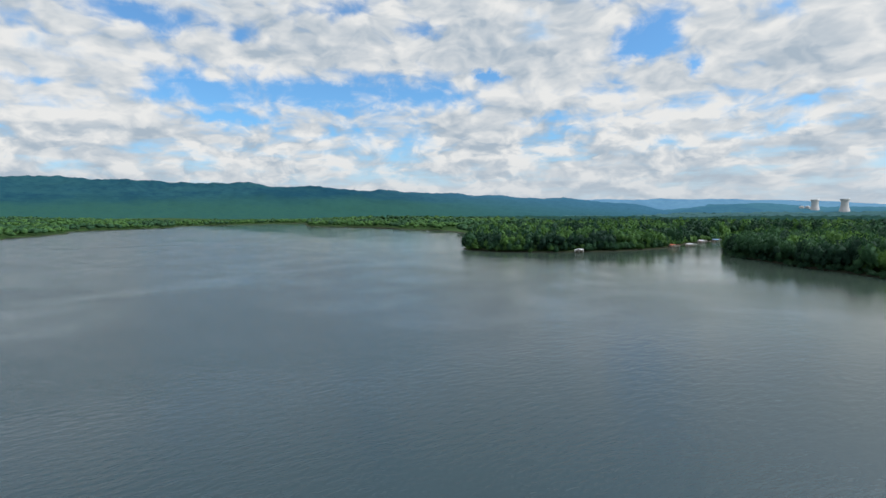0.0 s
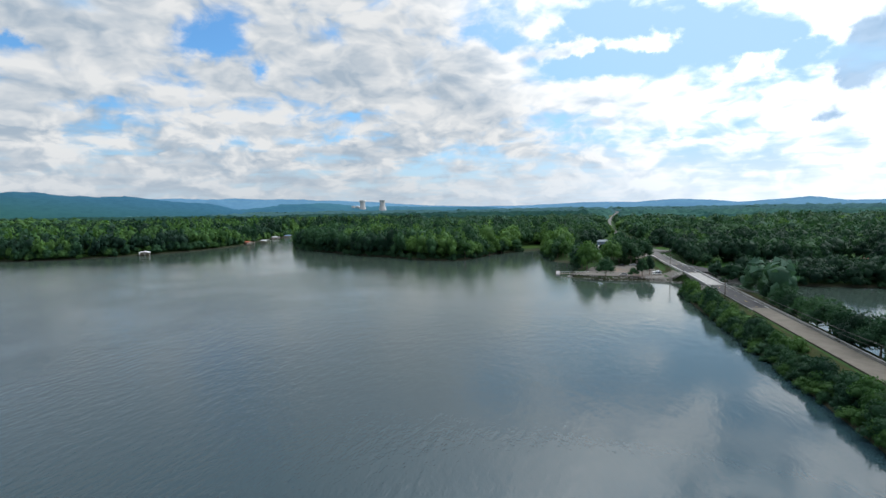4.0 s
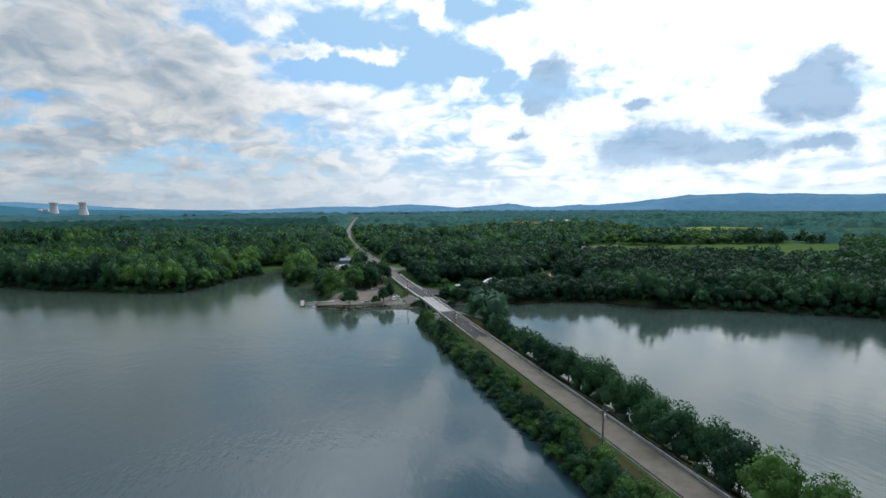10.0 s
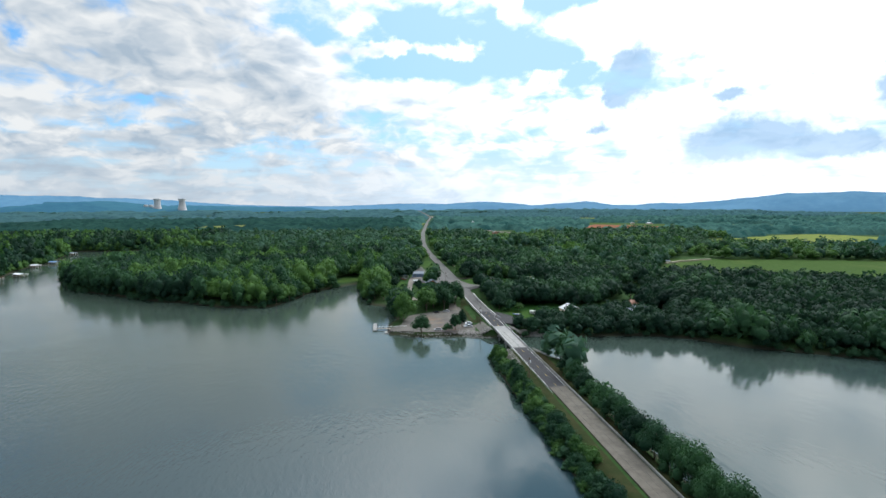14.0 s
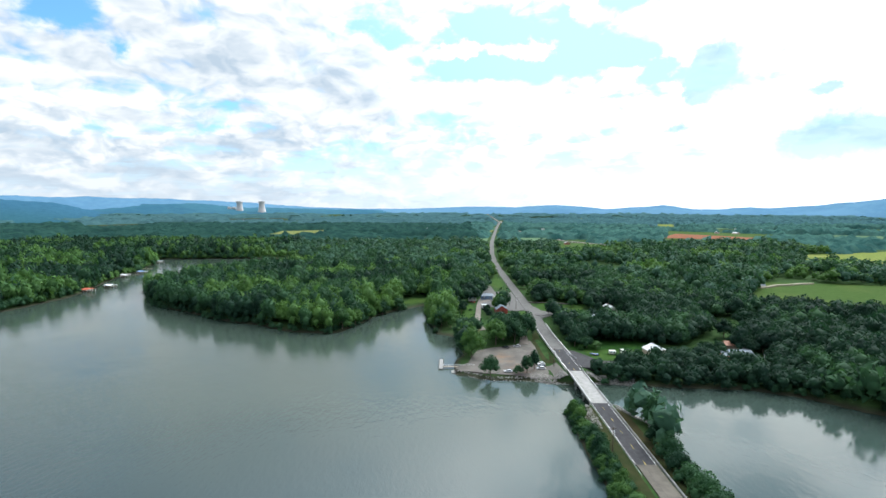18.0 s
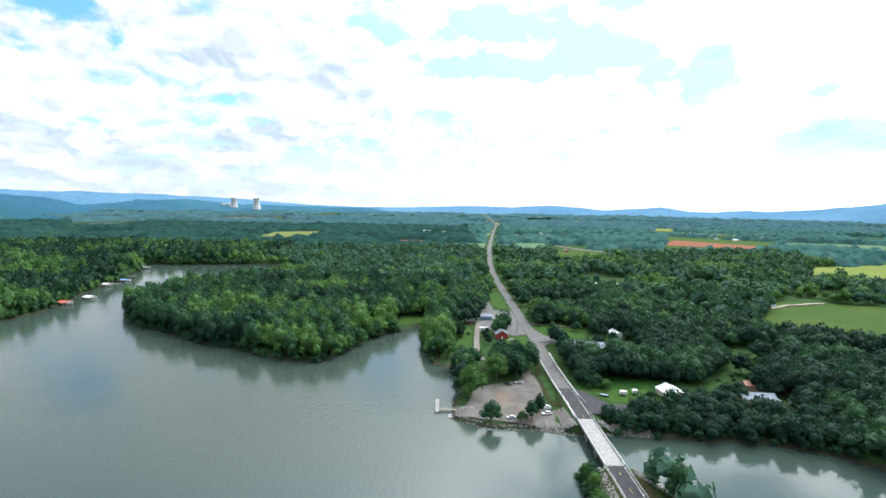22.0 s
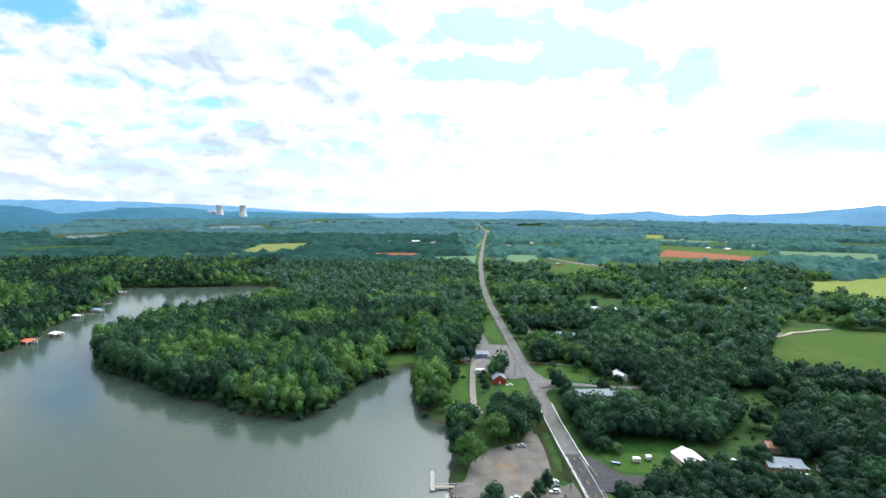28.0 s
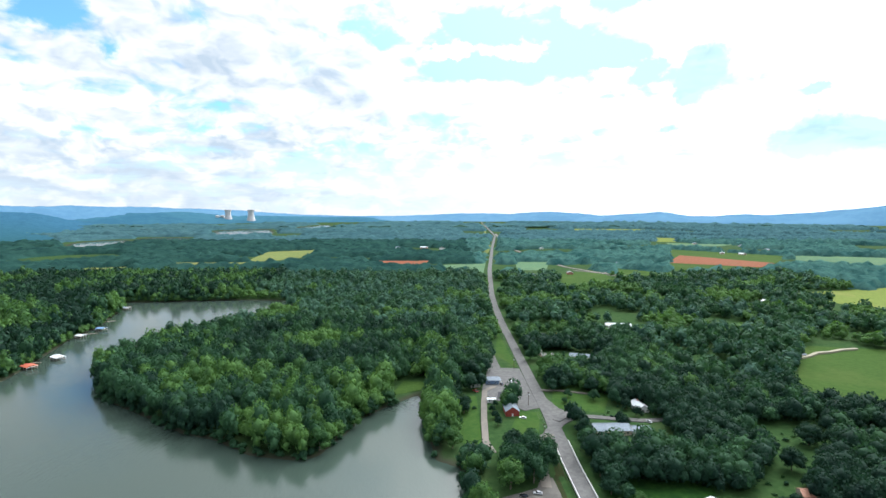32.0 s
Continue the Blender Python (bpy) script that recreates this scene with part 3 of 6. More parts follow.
def field(name, corners, mat, label, lift=0.35, n=14):
    """A field draped over the ground between four corners; no trees stand on it."""
    OPEN_GROUND.append(np.array(corners, float))
    a, b, c, d = (np.array(q, float) for q in corners)
    u = np.linspace(0, 1, n + 1)
    p = np.array([(1 - v) * ((1 - s) * a + s * b) + v * ((1 - s) * d + s * c) for v in u for s in u])
    z = ground(p) + lift
    faces = [(r * (n + 1) + k, r * (n + 1) + k + 1, (r + 1) * (n + 1) + k + 1, (r + 1) * (n + 1) + k) for r in range(n) for k in range(n)]
    return tagged(mesh_object(name, np.column_stack([p, z]), faces, mat, True), label, "field", kind="structure")


# ---- ridges on the skyline: bearing, height of the crest ----
def ridge(name, radius, crest, mat, label, depth=700, rough=6.0, rows=9):
    bearings = np.arange(crest[0][0], crest[-1][0] + 0.01, 0.25)
    top = np.interp(bearings, *zip(*crest))
    verts, faces = [], []
    for k, (b, h) in enumerate(zip(bearings, top)):
        for r in range(rows):
            s = r / (rows - 1)
            d = radius - depth * (1 - s)
            x, y = -70 + d * math.sin(radians(b)), -220 + d * math.cos(radians(b))
            bumps = noise.fractal(Vector((x, y, 7.0)) / 260, 0.8, 2.1, 4) * 0.09 * h * (0.3 + s) + noise.noise(Vector((x, y, 3.0)) / 37) * rough * s
            verts.append((x, y, -4 + (h + 4) * (s ** 0.85) + bumps * (0.6 if s == 1 else 1)))
    for k in range(len(bearings) - 1):
        for r in range(rows - 1):
            i = k * rows + r
            faces.append((i, i + rows, i + rows + 1, i + 1))
    return tagged(mesh_object(name, verts, faces, mat, True), label, "hills", kind="structure")


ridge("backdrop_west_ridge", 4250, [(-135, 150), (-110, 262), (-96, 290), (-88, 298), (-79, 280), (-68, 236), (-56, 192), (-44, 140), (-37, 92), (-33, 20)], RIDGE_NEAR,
      "long wooded mountain ridge, painted in blue-green haze", 1500, 9, 44)
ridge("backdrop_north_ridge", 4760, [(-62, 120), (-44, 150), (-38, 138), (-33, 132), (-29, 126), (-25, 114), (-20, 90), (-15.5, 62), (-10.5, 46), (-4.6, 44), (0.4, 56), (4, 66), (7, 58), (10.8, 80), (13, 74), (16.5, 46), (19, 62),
                                     (22, 80), (24.8, 50), (27, 48), (29.4, 66), (31, 60), (35, 82), (38.3, 122), (40, 142), (43.7, 138), (47, 140), (53, 128), (62, 118), (80, 100)], RIDGE_FAR, "far mountain ridge, blue haze painted in", 420, 4)
ridge("backdrop_south_ridge", 4700, [(76, 100), (120, 150), (170, 110), (228, 160)], RIDGE_FAR, "far mountain ridge across the lake, blue haze painted in", 600, 6)
ridge("backdrop_low_hills", 4600, [(-42, 70), (-36, 62), (-30, 84), (-26, 90), (-22, 62), (-15, 46), (-8, 34), (-3, 4), (0, -6)], RIDGE_MID, "low wooded hills beyond the river, painted haze-blue", 350, 6)

# ---- fields ----
field("pasture", [(188, 222), (380, 95), (640, 290), (292, 372)], PASTURE, "mown green pasture inside woods")
field("hayfield", [(455, 685), (540, 520), (930, 560), (860, 770)], HAY, "pale yellow-green mown hayfield")
field("crop_field", [(400, 925), (585, 925), (860, 1260), (640, 1500)], PASTURE, "green field round a bare clay patch", 0.3)
field("clay_patch", [(467, 1094), (624, 989), (710, 1075), (576, 1276)], CLAY, "bare red clay building site", 0.8)
field("meadow_a", [(117, 708), (180, 740), (216, 806), (140, 830)], PASTURE, "bright green meadow among trees")
field("meadow_b", [(263, 820), (322, 805), (427, 909), (320, 1030)], PASTURE, "green meadow crossed by farm tracks")
field("crop_strip", [(-74, 915), (13, 925), (34, 1120), (-75, 1085)], CROP, "blue-green crop field beside the road")
field("olive_field_a", [(-796, 906), (-712, 923), (-787, 1059), (-894, 1038)], OLIVE, "dry olive-green field between woods")
field("olive_field_b", [(-670, 1010), (-530, 1010), (-509, 1136), (-730, 1130)], OLIVE, "dry olive-green field between woods")
field("olive_field_c", [(-545, 1080), (-430, 1290), (-456, 1490), (-600, 1430)], OLIVE, "dry olive-green field with scattered trees")
field("clay_strip", [(-305, 1168), (-197, 1050), (-110, 1030), (-90, 1184)], CLAY, "strip of bare red clay")
field("valley_meadow", [(155, 752), (258, 762), (262, 1010), (150, 890)], PASTURE, "green meadow behind the roadside buildings", 0.3)
field("valley_meadow", [(763, 1058), (964, 1029), (1112, 1202), (875, 1272)], CROP, "field between hedgerows, hazed pale blue-green", 0.5)
field("valley_meadow", [(92, 982), (155, 984), (198, 1171), (111, 1168)], CROP, "green meadow beside the highway", 0.4)
field("valley_meadow", [(688, 1600), (845, 1580), (960, 1700), (744, 1760)], CROP, "field between hedgerows, hazed pale blue-green", 0.8)
field("far_meadow_a", [(660, 2820), (590, 2470), (922, 2423), (1054, 2767)], HAY, "far pale meadow", 1)
field("far_meadow_b", [(736, 1826), (808, 1824), (906, 2046), (839, 2098)], HAY, "far pale meadow", 1)

# ---- woods ----
def ball(level):
    """Points and triangles of an icosphere."""
    bm = bmesh.new()
    bmesh.ops.create_icosphere(bm, subdivisions=level, radius=1.0)
    bm.verts.ensure_lookup_table()
    out = np.array([v.co[:] for v in bm.verts]), np.array([[v.index for v in f.verts] for f in bm.faces])
    bm.free()
    return out


BALLS = {k: ball(k) for k in (1, 2)}


def crown_shape(rng, lobes, cards, size, level=1, spread=0.30, sprays=1, fill=1.0):
    """A broadleaf crown about 1 wide and 1 high on z = 0: uneven domes of foliage with leaf sprays round them. Points, triangles, how many of them are domes."""
    centres = [(0.0, 0.0, 0.58, 0.36)]
    for k in range(lobes):
        a, r = 2.4 * k + rng.uniform(-0.4, 0.4), spread * math.sqrt((k + 0.6) / lobes) * rng.uniform(0.8, 1.15)
        centres.append((r * math.cos(a), r * math.sin(a), 0.74 - 1.15 * r + rng.uniform(-0.12, 0.10), rng.uniform(0.17, 0.27)))
    centres = np.array(centres)
    pts, tris, n = [], [], 0
    for c in centres:
        bp, bt = BALLS[level or (1 if n else 2)]
        bumps = rng.uniform(0.80, 1.16, (len(bp), 1))
        pts.append(bp * bumps * (c[3] * fill, c[3] * fill, c[3] * 0.88 * fill) + c[:3])
        tris.append(bt + n)
        n += len(bp)
    domes = sum(len(t) for t in tris)
    which = rng.choice(len(centres), cards, p=centres[:, 3] ** 2 / (centres[:, 3] ** 2).sum())
    d = rng.normal(size=(cards, 3))
    d[:, 2] = d[:, 2] * 0.9 + 0.25
    d /= np.linalg.norm(d, axis=1)[:, None]
    at = centres[which, :3] + d * (centres[which, 3] * rng.uniform(0.88, 1.12 if sprays == 1 else 1.08, cards))[:, None]
    nrm = d + rng.normal(size=d.shape) * 0.45
    nrm /= np.linalg.norm(nrm, axis=1)[:, None]
    u = np.cross(nrm, rng.normal(size=d.shape))
    u /= np.linalg.norm(u, axis=1)[:, None]
    v, s = np.cross(nrm, u), (size * rng.uniform(0.6, 1.3, cards))[:, None]
    if sprays > 1:
        quad = np.stack([at - u * s * 0.6, at - v * s * 0.35, at + u * s * 0.65 - nrm * s * 0.15, at + v * s * 0.4], 1)
        tris.append((np.array([[0, 1, 2], [0, 2, 3]])[None] + n + 4 * np.arange(cards)[:, None, None]).reshape(-1, 3))
    else:
        quad = np.stack([at - u * s * 0.7 - v * s * 0.4, at + u * s * 0.75 - v * s * 0.35, at + v * s * 0.8], 1)
        tris.append(np.arange(3 * cards).reshape(-1, 3) + n)
    pts.append(quad.reshape(-1, 3))
    return np.concatenate(pts), np.concatenate(tris), domes


def fill_mesh(name, verts, tris, mat, smooth=None):
    me = bpy.data.meshes.new(name)
    me.vertices.add(len(verts))
    me.vertices.foreach_set("co", verts.astype(np.float32).ravel())
    me.loops.add(tris.size)
    me.loops.foreach_set("vertex_index", tris.astype(np.int32).ravel())
    me.polygons.add(len(tris))
    me.polygons.foreach_set("loop_start", np.arange(0, tris.size, 3, dtype=np.int32))
    if smooth is not None:
        me.polygons.foreach_set("use_smooth", smooth)
    me.materials.append(mat)
    me.update(calc_edges=True)
    return me


rng = np.random.default_rng(5)
SHAPES_NEAR = [crown_shape(rng, 6, 205, 0.088, 1, 0.34, 1, 0.88) for _ in range(10)]
SHAPES_MID = [crown_shape(rng, 3, 50, 0.165, 1, 0.34, 1, 0.82) for _ in range(8)]
SHAPES_FAR = [crown_shape(rng, 1, 3, 0.24, 1, 0.30, 1, 1.0) for _ in range(6)]


def woods(name, spots, shapes, mat, label, wide, tall, lift=0.0):
    """One mesh of many crowns at the spots (n, 2)."""
    rng = np.random.default_rng(len(spots))
    z = ground(spots)
    kind = rng.integers(0, len(shapes), len(spots))
    vs, ts, sm, base = [], [], [], 0
    for k, (pts, tris, domes) in enumerate(shapes):
        mine = np.nonzero(kind == k)[0]
        if not len(mine):
            continue
        a, w = rng.uniform(0, 2 * math.pi, len(mine)), wide[0] + (wide[1] - wide[0]) * rng.beta(1.6, 2.2, len(mine))
        h = w * rng.uniform(*tall, len(mine))
        c, s = np.cos(a), np.sin(a)
        x = (c[:, None] * pts[:, 0] - s[:, None] * pts[:, 1]) * w[:, None] + spots[mine, 0][:, None]
        y = (s[:, None] * pts[:, 0] + c[:, None] * pts[:, 1]) * w[:, None] + spots[mine, 1][:, None]
        zz = pts[:, 2] * h[:, None] + (z[mine] + lift * h)[:, None]
        vs.append(np.stack([x, y, zz], -1).reshape(-1, 3))
        ts.append((tris[None] + (base + np.arange(len(mine)) * len(pts))[:, None, None]).reshape(-1, 3))
        sm.append(np.tile(np.arange(len(tris)) < domes, len(mine)))
        base += len(mine) * len(pts)
    return tagged(new(name, fill_mesh(name, np.concatenate(vs), np.concatenate(ts), mat, np.concatenate(sm))), label, "trees", kind="stuff")


def scatter(x0, x1, y0, y1, gap, seed):
    rng = np.random.default_rng(seed)
    x, y = np.meshgrid(np.arange(x0, x1, gap), np.arange(y0, y1, gap * 0.87))
    x = x + (np.arange(x.shape[0]) % 2 * gap / 2)[:, None]
    p = np.stack([x.ravel(), y.ravel()], 1)
    return p + rng.uniform(-0.38, 0.38, p.shape) * gap


# Open ground among the woods.
CLEAR_RAMP = ([(-24, 300), (-24, 375), (-10, 425), (-4, 300)], [(-62, 150), (-62, 240), (-26, 262), (-26, 240), (-28, 158)], [(-36, 158), (-30, 205), (-2, 212), (-2, 158)],
              [(-5, 36), (-60, 40), (-72, 60), (-56, 104), (-50, 118), (-40, 136), (-74, 134), (-76, 152), (-62, 168), (-36, 168), (-4, 160), (-4, 118), (6, 60)], [(-116, 238), (-106, 276), (-80, 274), (-83, 224)],
              [(-56, 254), (-56, 278), (-28, 282), (-28, 254)],)
CLEAR_YARDS = ([(5, 240), (25, 246), (57, 234), (45, 199), (15, 197), (3, 212)], [(24, 108), (40, 106), (62, 102), (88, 100), (102, 116), (134, 172), (160, 170), (126, 118), (108, 92), (102, 70), (50, 70), (20, 56), (6, 54), (6, 92), (18, 96)],
               [(170, 164), (190, 172), (228, 162), (244, 148), (212, 138), (180, 148)], [(18, 146), (70, 148), (76, 212), (56, 218), (18, 190)], [(88, 56), (120, 56), (122, 84), (88, 88)],
               [(116, 138), (122, 182), (176, 182), (160, 140), (124, 108), (104, 98)],)
CLEAR_FARMS = ([(216, 455), (242, 436), (224, 402), (199, 419)], [(61, 384), (82, 387), (75, 365), (58, 365)], [(180, 321), (200, 319), (192, 302), (170, 302)], [(90, 412), (168, 425), (168, 475), (95, 480)],
               [(10, 302), (66, 306), (74, 345), (20, 362)], [(28, 385), (62, 380), (66, 416), (28, 418)],)
CLEAR = [np.array(q, float) for q in CLEAR_RAMP + CLEAR_YARDS + CLEAR_FARMS] + OPEN_GROUND


def is_wooded(p, bank=3.0, verge=12.0):
    keep = shore(p) > bank
    d, _ = line_distance(p, ROAD)
    keep &= d > verge + np.where(p[:, 1] > 900, 4, np.where(p[:, 1] > 330, -2, 0))
    for poly in (*CLEAR, LOT, STORE_LOT):
        keep &= ~inside(p, poly)
    return keep


def wooded(p, bank=3.0, verge=12.0):
    return p[is_wooded(p, bank, verge)]


def canopy(x, y, gap, seed, keep, stands, low, high):
    """A closed, lumpy canopy over the wooded part of a grid; stands are (choice of points, material, label)."""
    rng = np.random.default_rng(seed)
    gx, gy = np.meshgrid(np.arange(*x, gap), np.arange(*y, gap))
    rows, cols = gx.shape
    p = np.column_stack([gx.ravel(), gy.ravel()]) + rng.uniform(-0.42, 0.42, (gx.size, 2)) * gap
    on = keep(p)
    tops = rng.uniform(low, high, len(p)) + np.where(rng.random(len(p)) < 0.14, 0.3 * high, 0.0)
    verts = np.column_stack([p, ground(p) + np.where(on, tops, -2.0)])
    i = (np.arange(rows - 1)[:, None] * cols + np.arange(cols - 1)).ravel()
    tris = np.concatenate([np.column_stack([i, i + 1, i + cols + 1]), np.column_stack([i, i + cols + 1, i + cols])])
    tris = tris[on[tris].any(axis=1)]
    middle = p[tris].mean(axis=1)
    for choose, mat, label in stands:
        mine = tris[choose(middle)]
        used, index = np.unique(mine, return_inverse=True)
        tagged(new("woods", fill_mesh("woods", verts[used], index.reshape(-1, 3), mat, np.ones(len(mine), bool))), label, "trees", kind="stuff")


near = wooded(np.concatenate([scatter(-390, -60, 20, 430, 8.6, 1), scatter(-60, 130, 20, 430, 7.6, 15), scatter(130, 300, -110, 250, 8.0, 6)]), 0.8)
low = wooded(np.concatenate([scatter(-390, 130, 20, 430, 5.6, 7), scatter(130, 420, -200, 60, 5.0, 12)]), -0.9)
low = low[shore(low) < 5.5]
woods("shore_bushes", low, SHAPES_NEAR, LEAF, "low leafy bushes leaning over the water's edge", (4, 8), (0.6, 1.0), -0.12)
stand = np.array([noise.noise(Vector((x, y, 2)) / 55) for x, y in near]) + np.random.default_rng(9).normal(0, 0.24, len(near))
# More light leaves round the cove: lighter trees, and sunlit crowns by colour.
cove = np.exp(-(((near[:, 0] + 118) / 48) ** 2 + ((near[:, 1] - 190) / 70) ** 2)) * 0.8
kind = np.where(stand + cove > 0.27, 2, np.where(stand + 1.5 * cove < -0.16, 1, 0))
# East bank gets dark leaves in place of the cloud shadow over it.
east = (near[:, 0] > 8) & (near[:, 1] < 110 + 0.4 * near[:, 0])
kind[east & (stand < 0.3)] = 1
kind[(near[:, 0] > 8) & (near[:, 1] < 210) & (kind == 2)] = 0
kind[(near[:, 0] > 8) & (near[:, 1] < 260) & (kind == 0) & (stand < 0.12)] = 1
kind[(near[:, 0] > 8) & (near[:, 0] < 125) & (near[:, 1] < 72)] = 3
cape = near[:, 0] < -60
for part_of, tall_by, where in ((cape, 1.32, "on the wooded cape"), (~cape, 1.0, "along the lake shore")):
    woods("woods", near[part_of & (kind == 0)], SHAPES_NEAR, LEAF, f"dense green broadleaf woods {where}", (9, 19), (0.9 * tall_by, 1.3 * tall_by), 0.0)
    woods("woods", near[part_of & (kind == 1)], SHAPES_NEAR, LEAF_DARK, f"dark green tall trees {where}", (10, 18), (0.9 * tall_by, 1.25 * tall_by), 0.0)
    woods("woods", near[part_of & (kind == 2)], SHAPES_NEAR, LEAF_LIGHT, f"lighter green young trees {where}", (9, 18), (0.85 * tall_by, 1.2 * tall_by), 0.0)
woods("woods", near[kind == 3], SHAPES_NEAR, LEAF_DARK, "leafy bank trees below the houses, leaves darkened for shade", (8.5, 14.5), (0.8, 1.1), -0.04)
mid = wooded(scatter(-900, 620, -60, 900, 12.0, 2), 1)
mid = mid[~((mid[:, 0] > -390) & (mid[:, 0] < 130) & (mid[:, 1] > 20) & (mid[:, 1] < 430))]
mid = mid[~((mid[:, 0] >= 130) & (mid[:, 0] < 300) & (mid[:, 1] > -110) & (mid[:, 1] < 250))]
mid = mid[(mid[:, 1] > 60) | (mid[:, 0] > -520)]
thin = np.array([noise.noise(Vector((x, y, 9)) / 60) for x, y in mid])
mid = mid[(thin < 0.24) | (mid[:, 0] < 0) | (mid[:, 1] < 120)]
stand = np.array([noise.noise(Vector((x, y, 4)) / 80) for x, y in mid]) + np.random.default_rng(10).normal(0, 0.2, len(mid))
stand += np.where((mid[:, 0] < -500) & (mid[:, 1] < 320), 0.25, 0.0)
# Same shade carried inland by choosing darker leaves.
stand -= np.where((mid[:, 0] > 100) & (mid[:, 1] < 330), 0.35, 0.0)
west = mid[:, 0] < -380
woods("woods", mid[west & (stand >= 0.2)], SHAPES_MID, LEAF_LIGHT, "light green tall trees on the lake headland", (10, 19), (1.2, 1.6), 0.0)
woods("woods", mid[west & (stand < 0.02)], SHAPES_MID, LEAF_DARK, "dark tall trees on the lake headland", (11, 20), (1.1, 1.4), 0.0)
woods("woods", mid[west & (stand >= 0.02) & (stand < 0.2)], SHAPES_MID, LEAF, "tall green trees on the lake headland", (10, 19), (1.2, 1.6), 0.0)
mid, stand = mid[~west], stand[~west]
pale = np.where((mid[:, 0] > 0) & (mid[:, 1] > 200), 0.08, 0.3)
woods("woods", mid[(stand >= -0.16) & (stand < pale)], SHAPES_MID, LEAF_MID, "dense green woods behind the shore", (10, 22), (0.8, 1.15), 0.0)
woods("woods", mid[stand >= pale], SHAPES_MID, LEAF_LIGHT, "lighter green woods behind the shore", (10, 19), (0.75, 1.05), 0.0)
woods("woods", mid[stand < -0.16], SHAPES_MID, LEAF, "dark green woods behind the shore", (10, 20), (0.9, 1.3), 0.0)
far = wooded(scatter(-2600, -600, -900, 800, 24, 3), 4, 14)
far = far[((far[:, 0] < -900) | (far[:, 1] < -60)) & ((far[:, 1] > -500) | (far[:, 0] < -900))]
far = far[np.array([noise.noise(Vector((x / 1.6, y, 0)) / 190) for x, y in far]) < 0.4]
odd = np.array([noise.noise(Vector((x, y, 6)) / 130) for x, y in far]) > -0.05
woods("woods", far[~odd], SHAPES_FAR, LEAF, "green woods on the headlands up the lake", (18, 30), (0.60, 0.85), -0.05)
woods("woods", far[odd], SHAPES_FAR, LEAF_LIGHT, "light green woods on the headlands up the lake", (18, 30), (0.60, 0.80), -0.05)


def valley_woods(p):
    keep = is_wooded(p, 4, 14) & ~((p[:, 0] > -905) & (p[:, 0] < 625) & (p[:, 1] < 900)) & ~((p[:, 0] < -600) & (p[:, 1] < 800))
    for q in PONDS:
        keep &= np.where(inside(p, q), 0.0, line_distance(p, q, True)[0]) > 45
    bare = np.array([noise.noise(Vector((x / 1.6, y, 0)) / 190) for x, y in p])
    return keep & (bare < np.where(p[:, 0] < 0, 0.26, 0.14))


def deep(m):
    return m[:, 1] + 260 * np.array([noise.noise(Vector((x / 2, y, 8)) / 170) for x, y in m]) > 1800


# Haze comes from the leaf colours, palest in the deep part.
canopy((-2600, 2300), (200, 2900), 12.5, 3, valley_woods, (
    (lambda m: ~deep(m) & (m[:, 0] < 10), LEAF_FAR, "dark woods on the valley floor, haze blue painted in"),
    (lambda m: ~deep(m) & (m[:, 0] >= 10), LEAF_EAST, "woods and hedgerows between valley fields, hazed blue-green"),
    (deep, LEAF_RIM, "woods far down the valley, hazed pale blue-green")), 3, 16)


def rim_woods(p):
    keep = is_wooded(p, 8, 20) & (np.hypot(p[:, 0] + 70, p[:, 1] + 220) < 4000)
    for q in PONDS:
        keep &= np.where(inside(p, q), 0.0, line_distance(p, q, True)[0]) > 45
    return keep & (np.array([noise.noise(Vector((x / 2, y, 5)) / 300) for x, y in p]) < 0.12)


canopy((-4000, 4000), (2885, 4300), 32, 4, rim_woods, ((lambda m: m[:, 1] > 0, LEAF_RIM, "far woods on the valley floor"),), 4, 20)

bank_trees = wooded(scatter(-640, -392, 96, 690, 6.6, 17), -0.8)
bank_trees = bank_trees[shore(bank_trees) < 13]
SHELTERS = np.array([(-446, 314), (-440.5, 342.5), (-466, 170), (-473.5, 459), (-475, 425), (-518, 583), (-566, 660)], float)
bank_trees = bank_trees[np.min(np.hypot(bank_trees[:, None, 0] - SHELTERS[None, :, 0], bank_trees[:, None, 1] - SHELTERS[None, :, 1]), axis=1) > 10]
woods("bank_woods", bank_trees[::2], SHAPES_NEAR, LEAF, "green trees leaning over the headland's water edge", (7, 13), (0.9, 1.4), -0.06)
woods("bank_woods", bank_trees[1::2], SHAPES_NEAR, LEAF_LIGHT, "light green trees leaning over the headland's water edge", (6, 12), (0.8, 1.2), -0.06)

# Low shrubs and young growth on the open yards.
shrubs = np.concatenate([scatter(6, 165, 56, 185, 10.0, 41), scatter(10, 70, 195, 360, 9.0, 42), scatter(-74, -36, 136, 240, 11.0, 43)])
shrubs = shrubs[np.any([inside(shrubs, np.array(q, float)) for q in CLEAR_YARDS[1:] + CLEAR_RAMP[1:2] + CLEAR_FARMS], axis=0)]
patchy = np.array([noise.noise(Vector((x, y, 3)) / 23) for x, y in shrubs]) > 0.02
shrubs = shrubs[patchy & (shore(shrubs) > 5) & (line_distance(shrubs, ROAD)[0] > 12)]
HOMES = np.array([(57, 81), (101, 76), (108, 94), (35, 172), (53, 170), (67, 208), (121, 72), (31, 83), (38, 84), (20, 81), (80, 78), (-44, 190), (-42, 222), (30, 60)], float)
shrubs = shrubs[np.min(np.hypot(shrubs[:, None, 0] - HOMES[None, :, 0], shrubs[:, None, 1] - HOMES[None, :, 1]), axis=1) > 9]
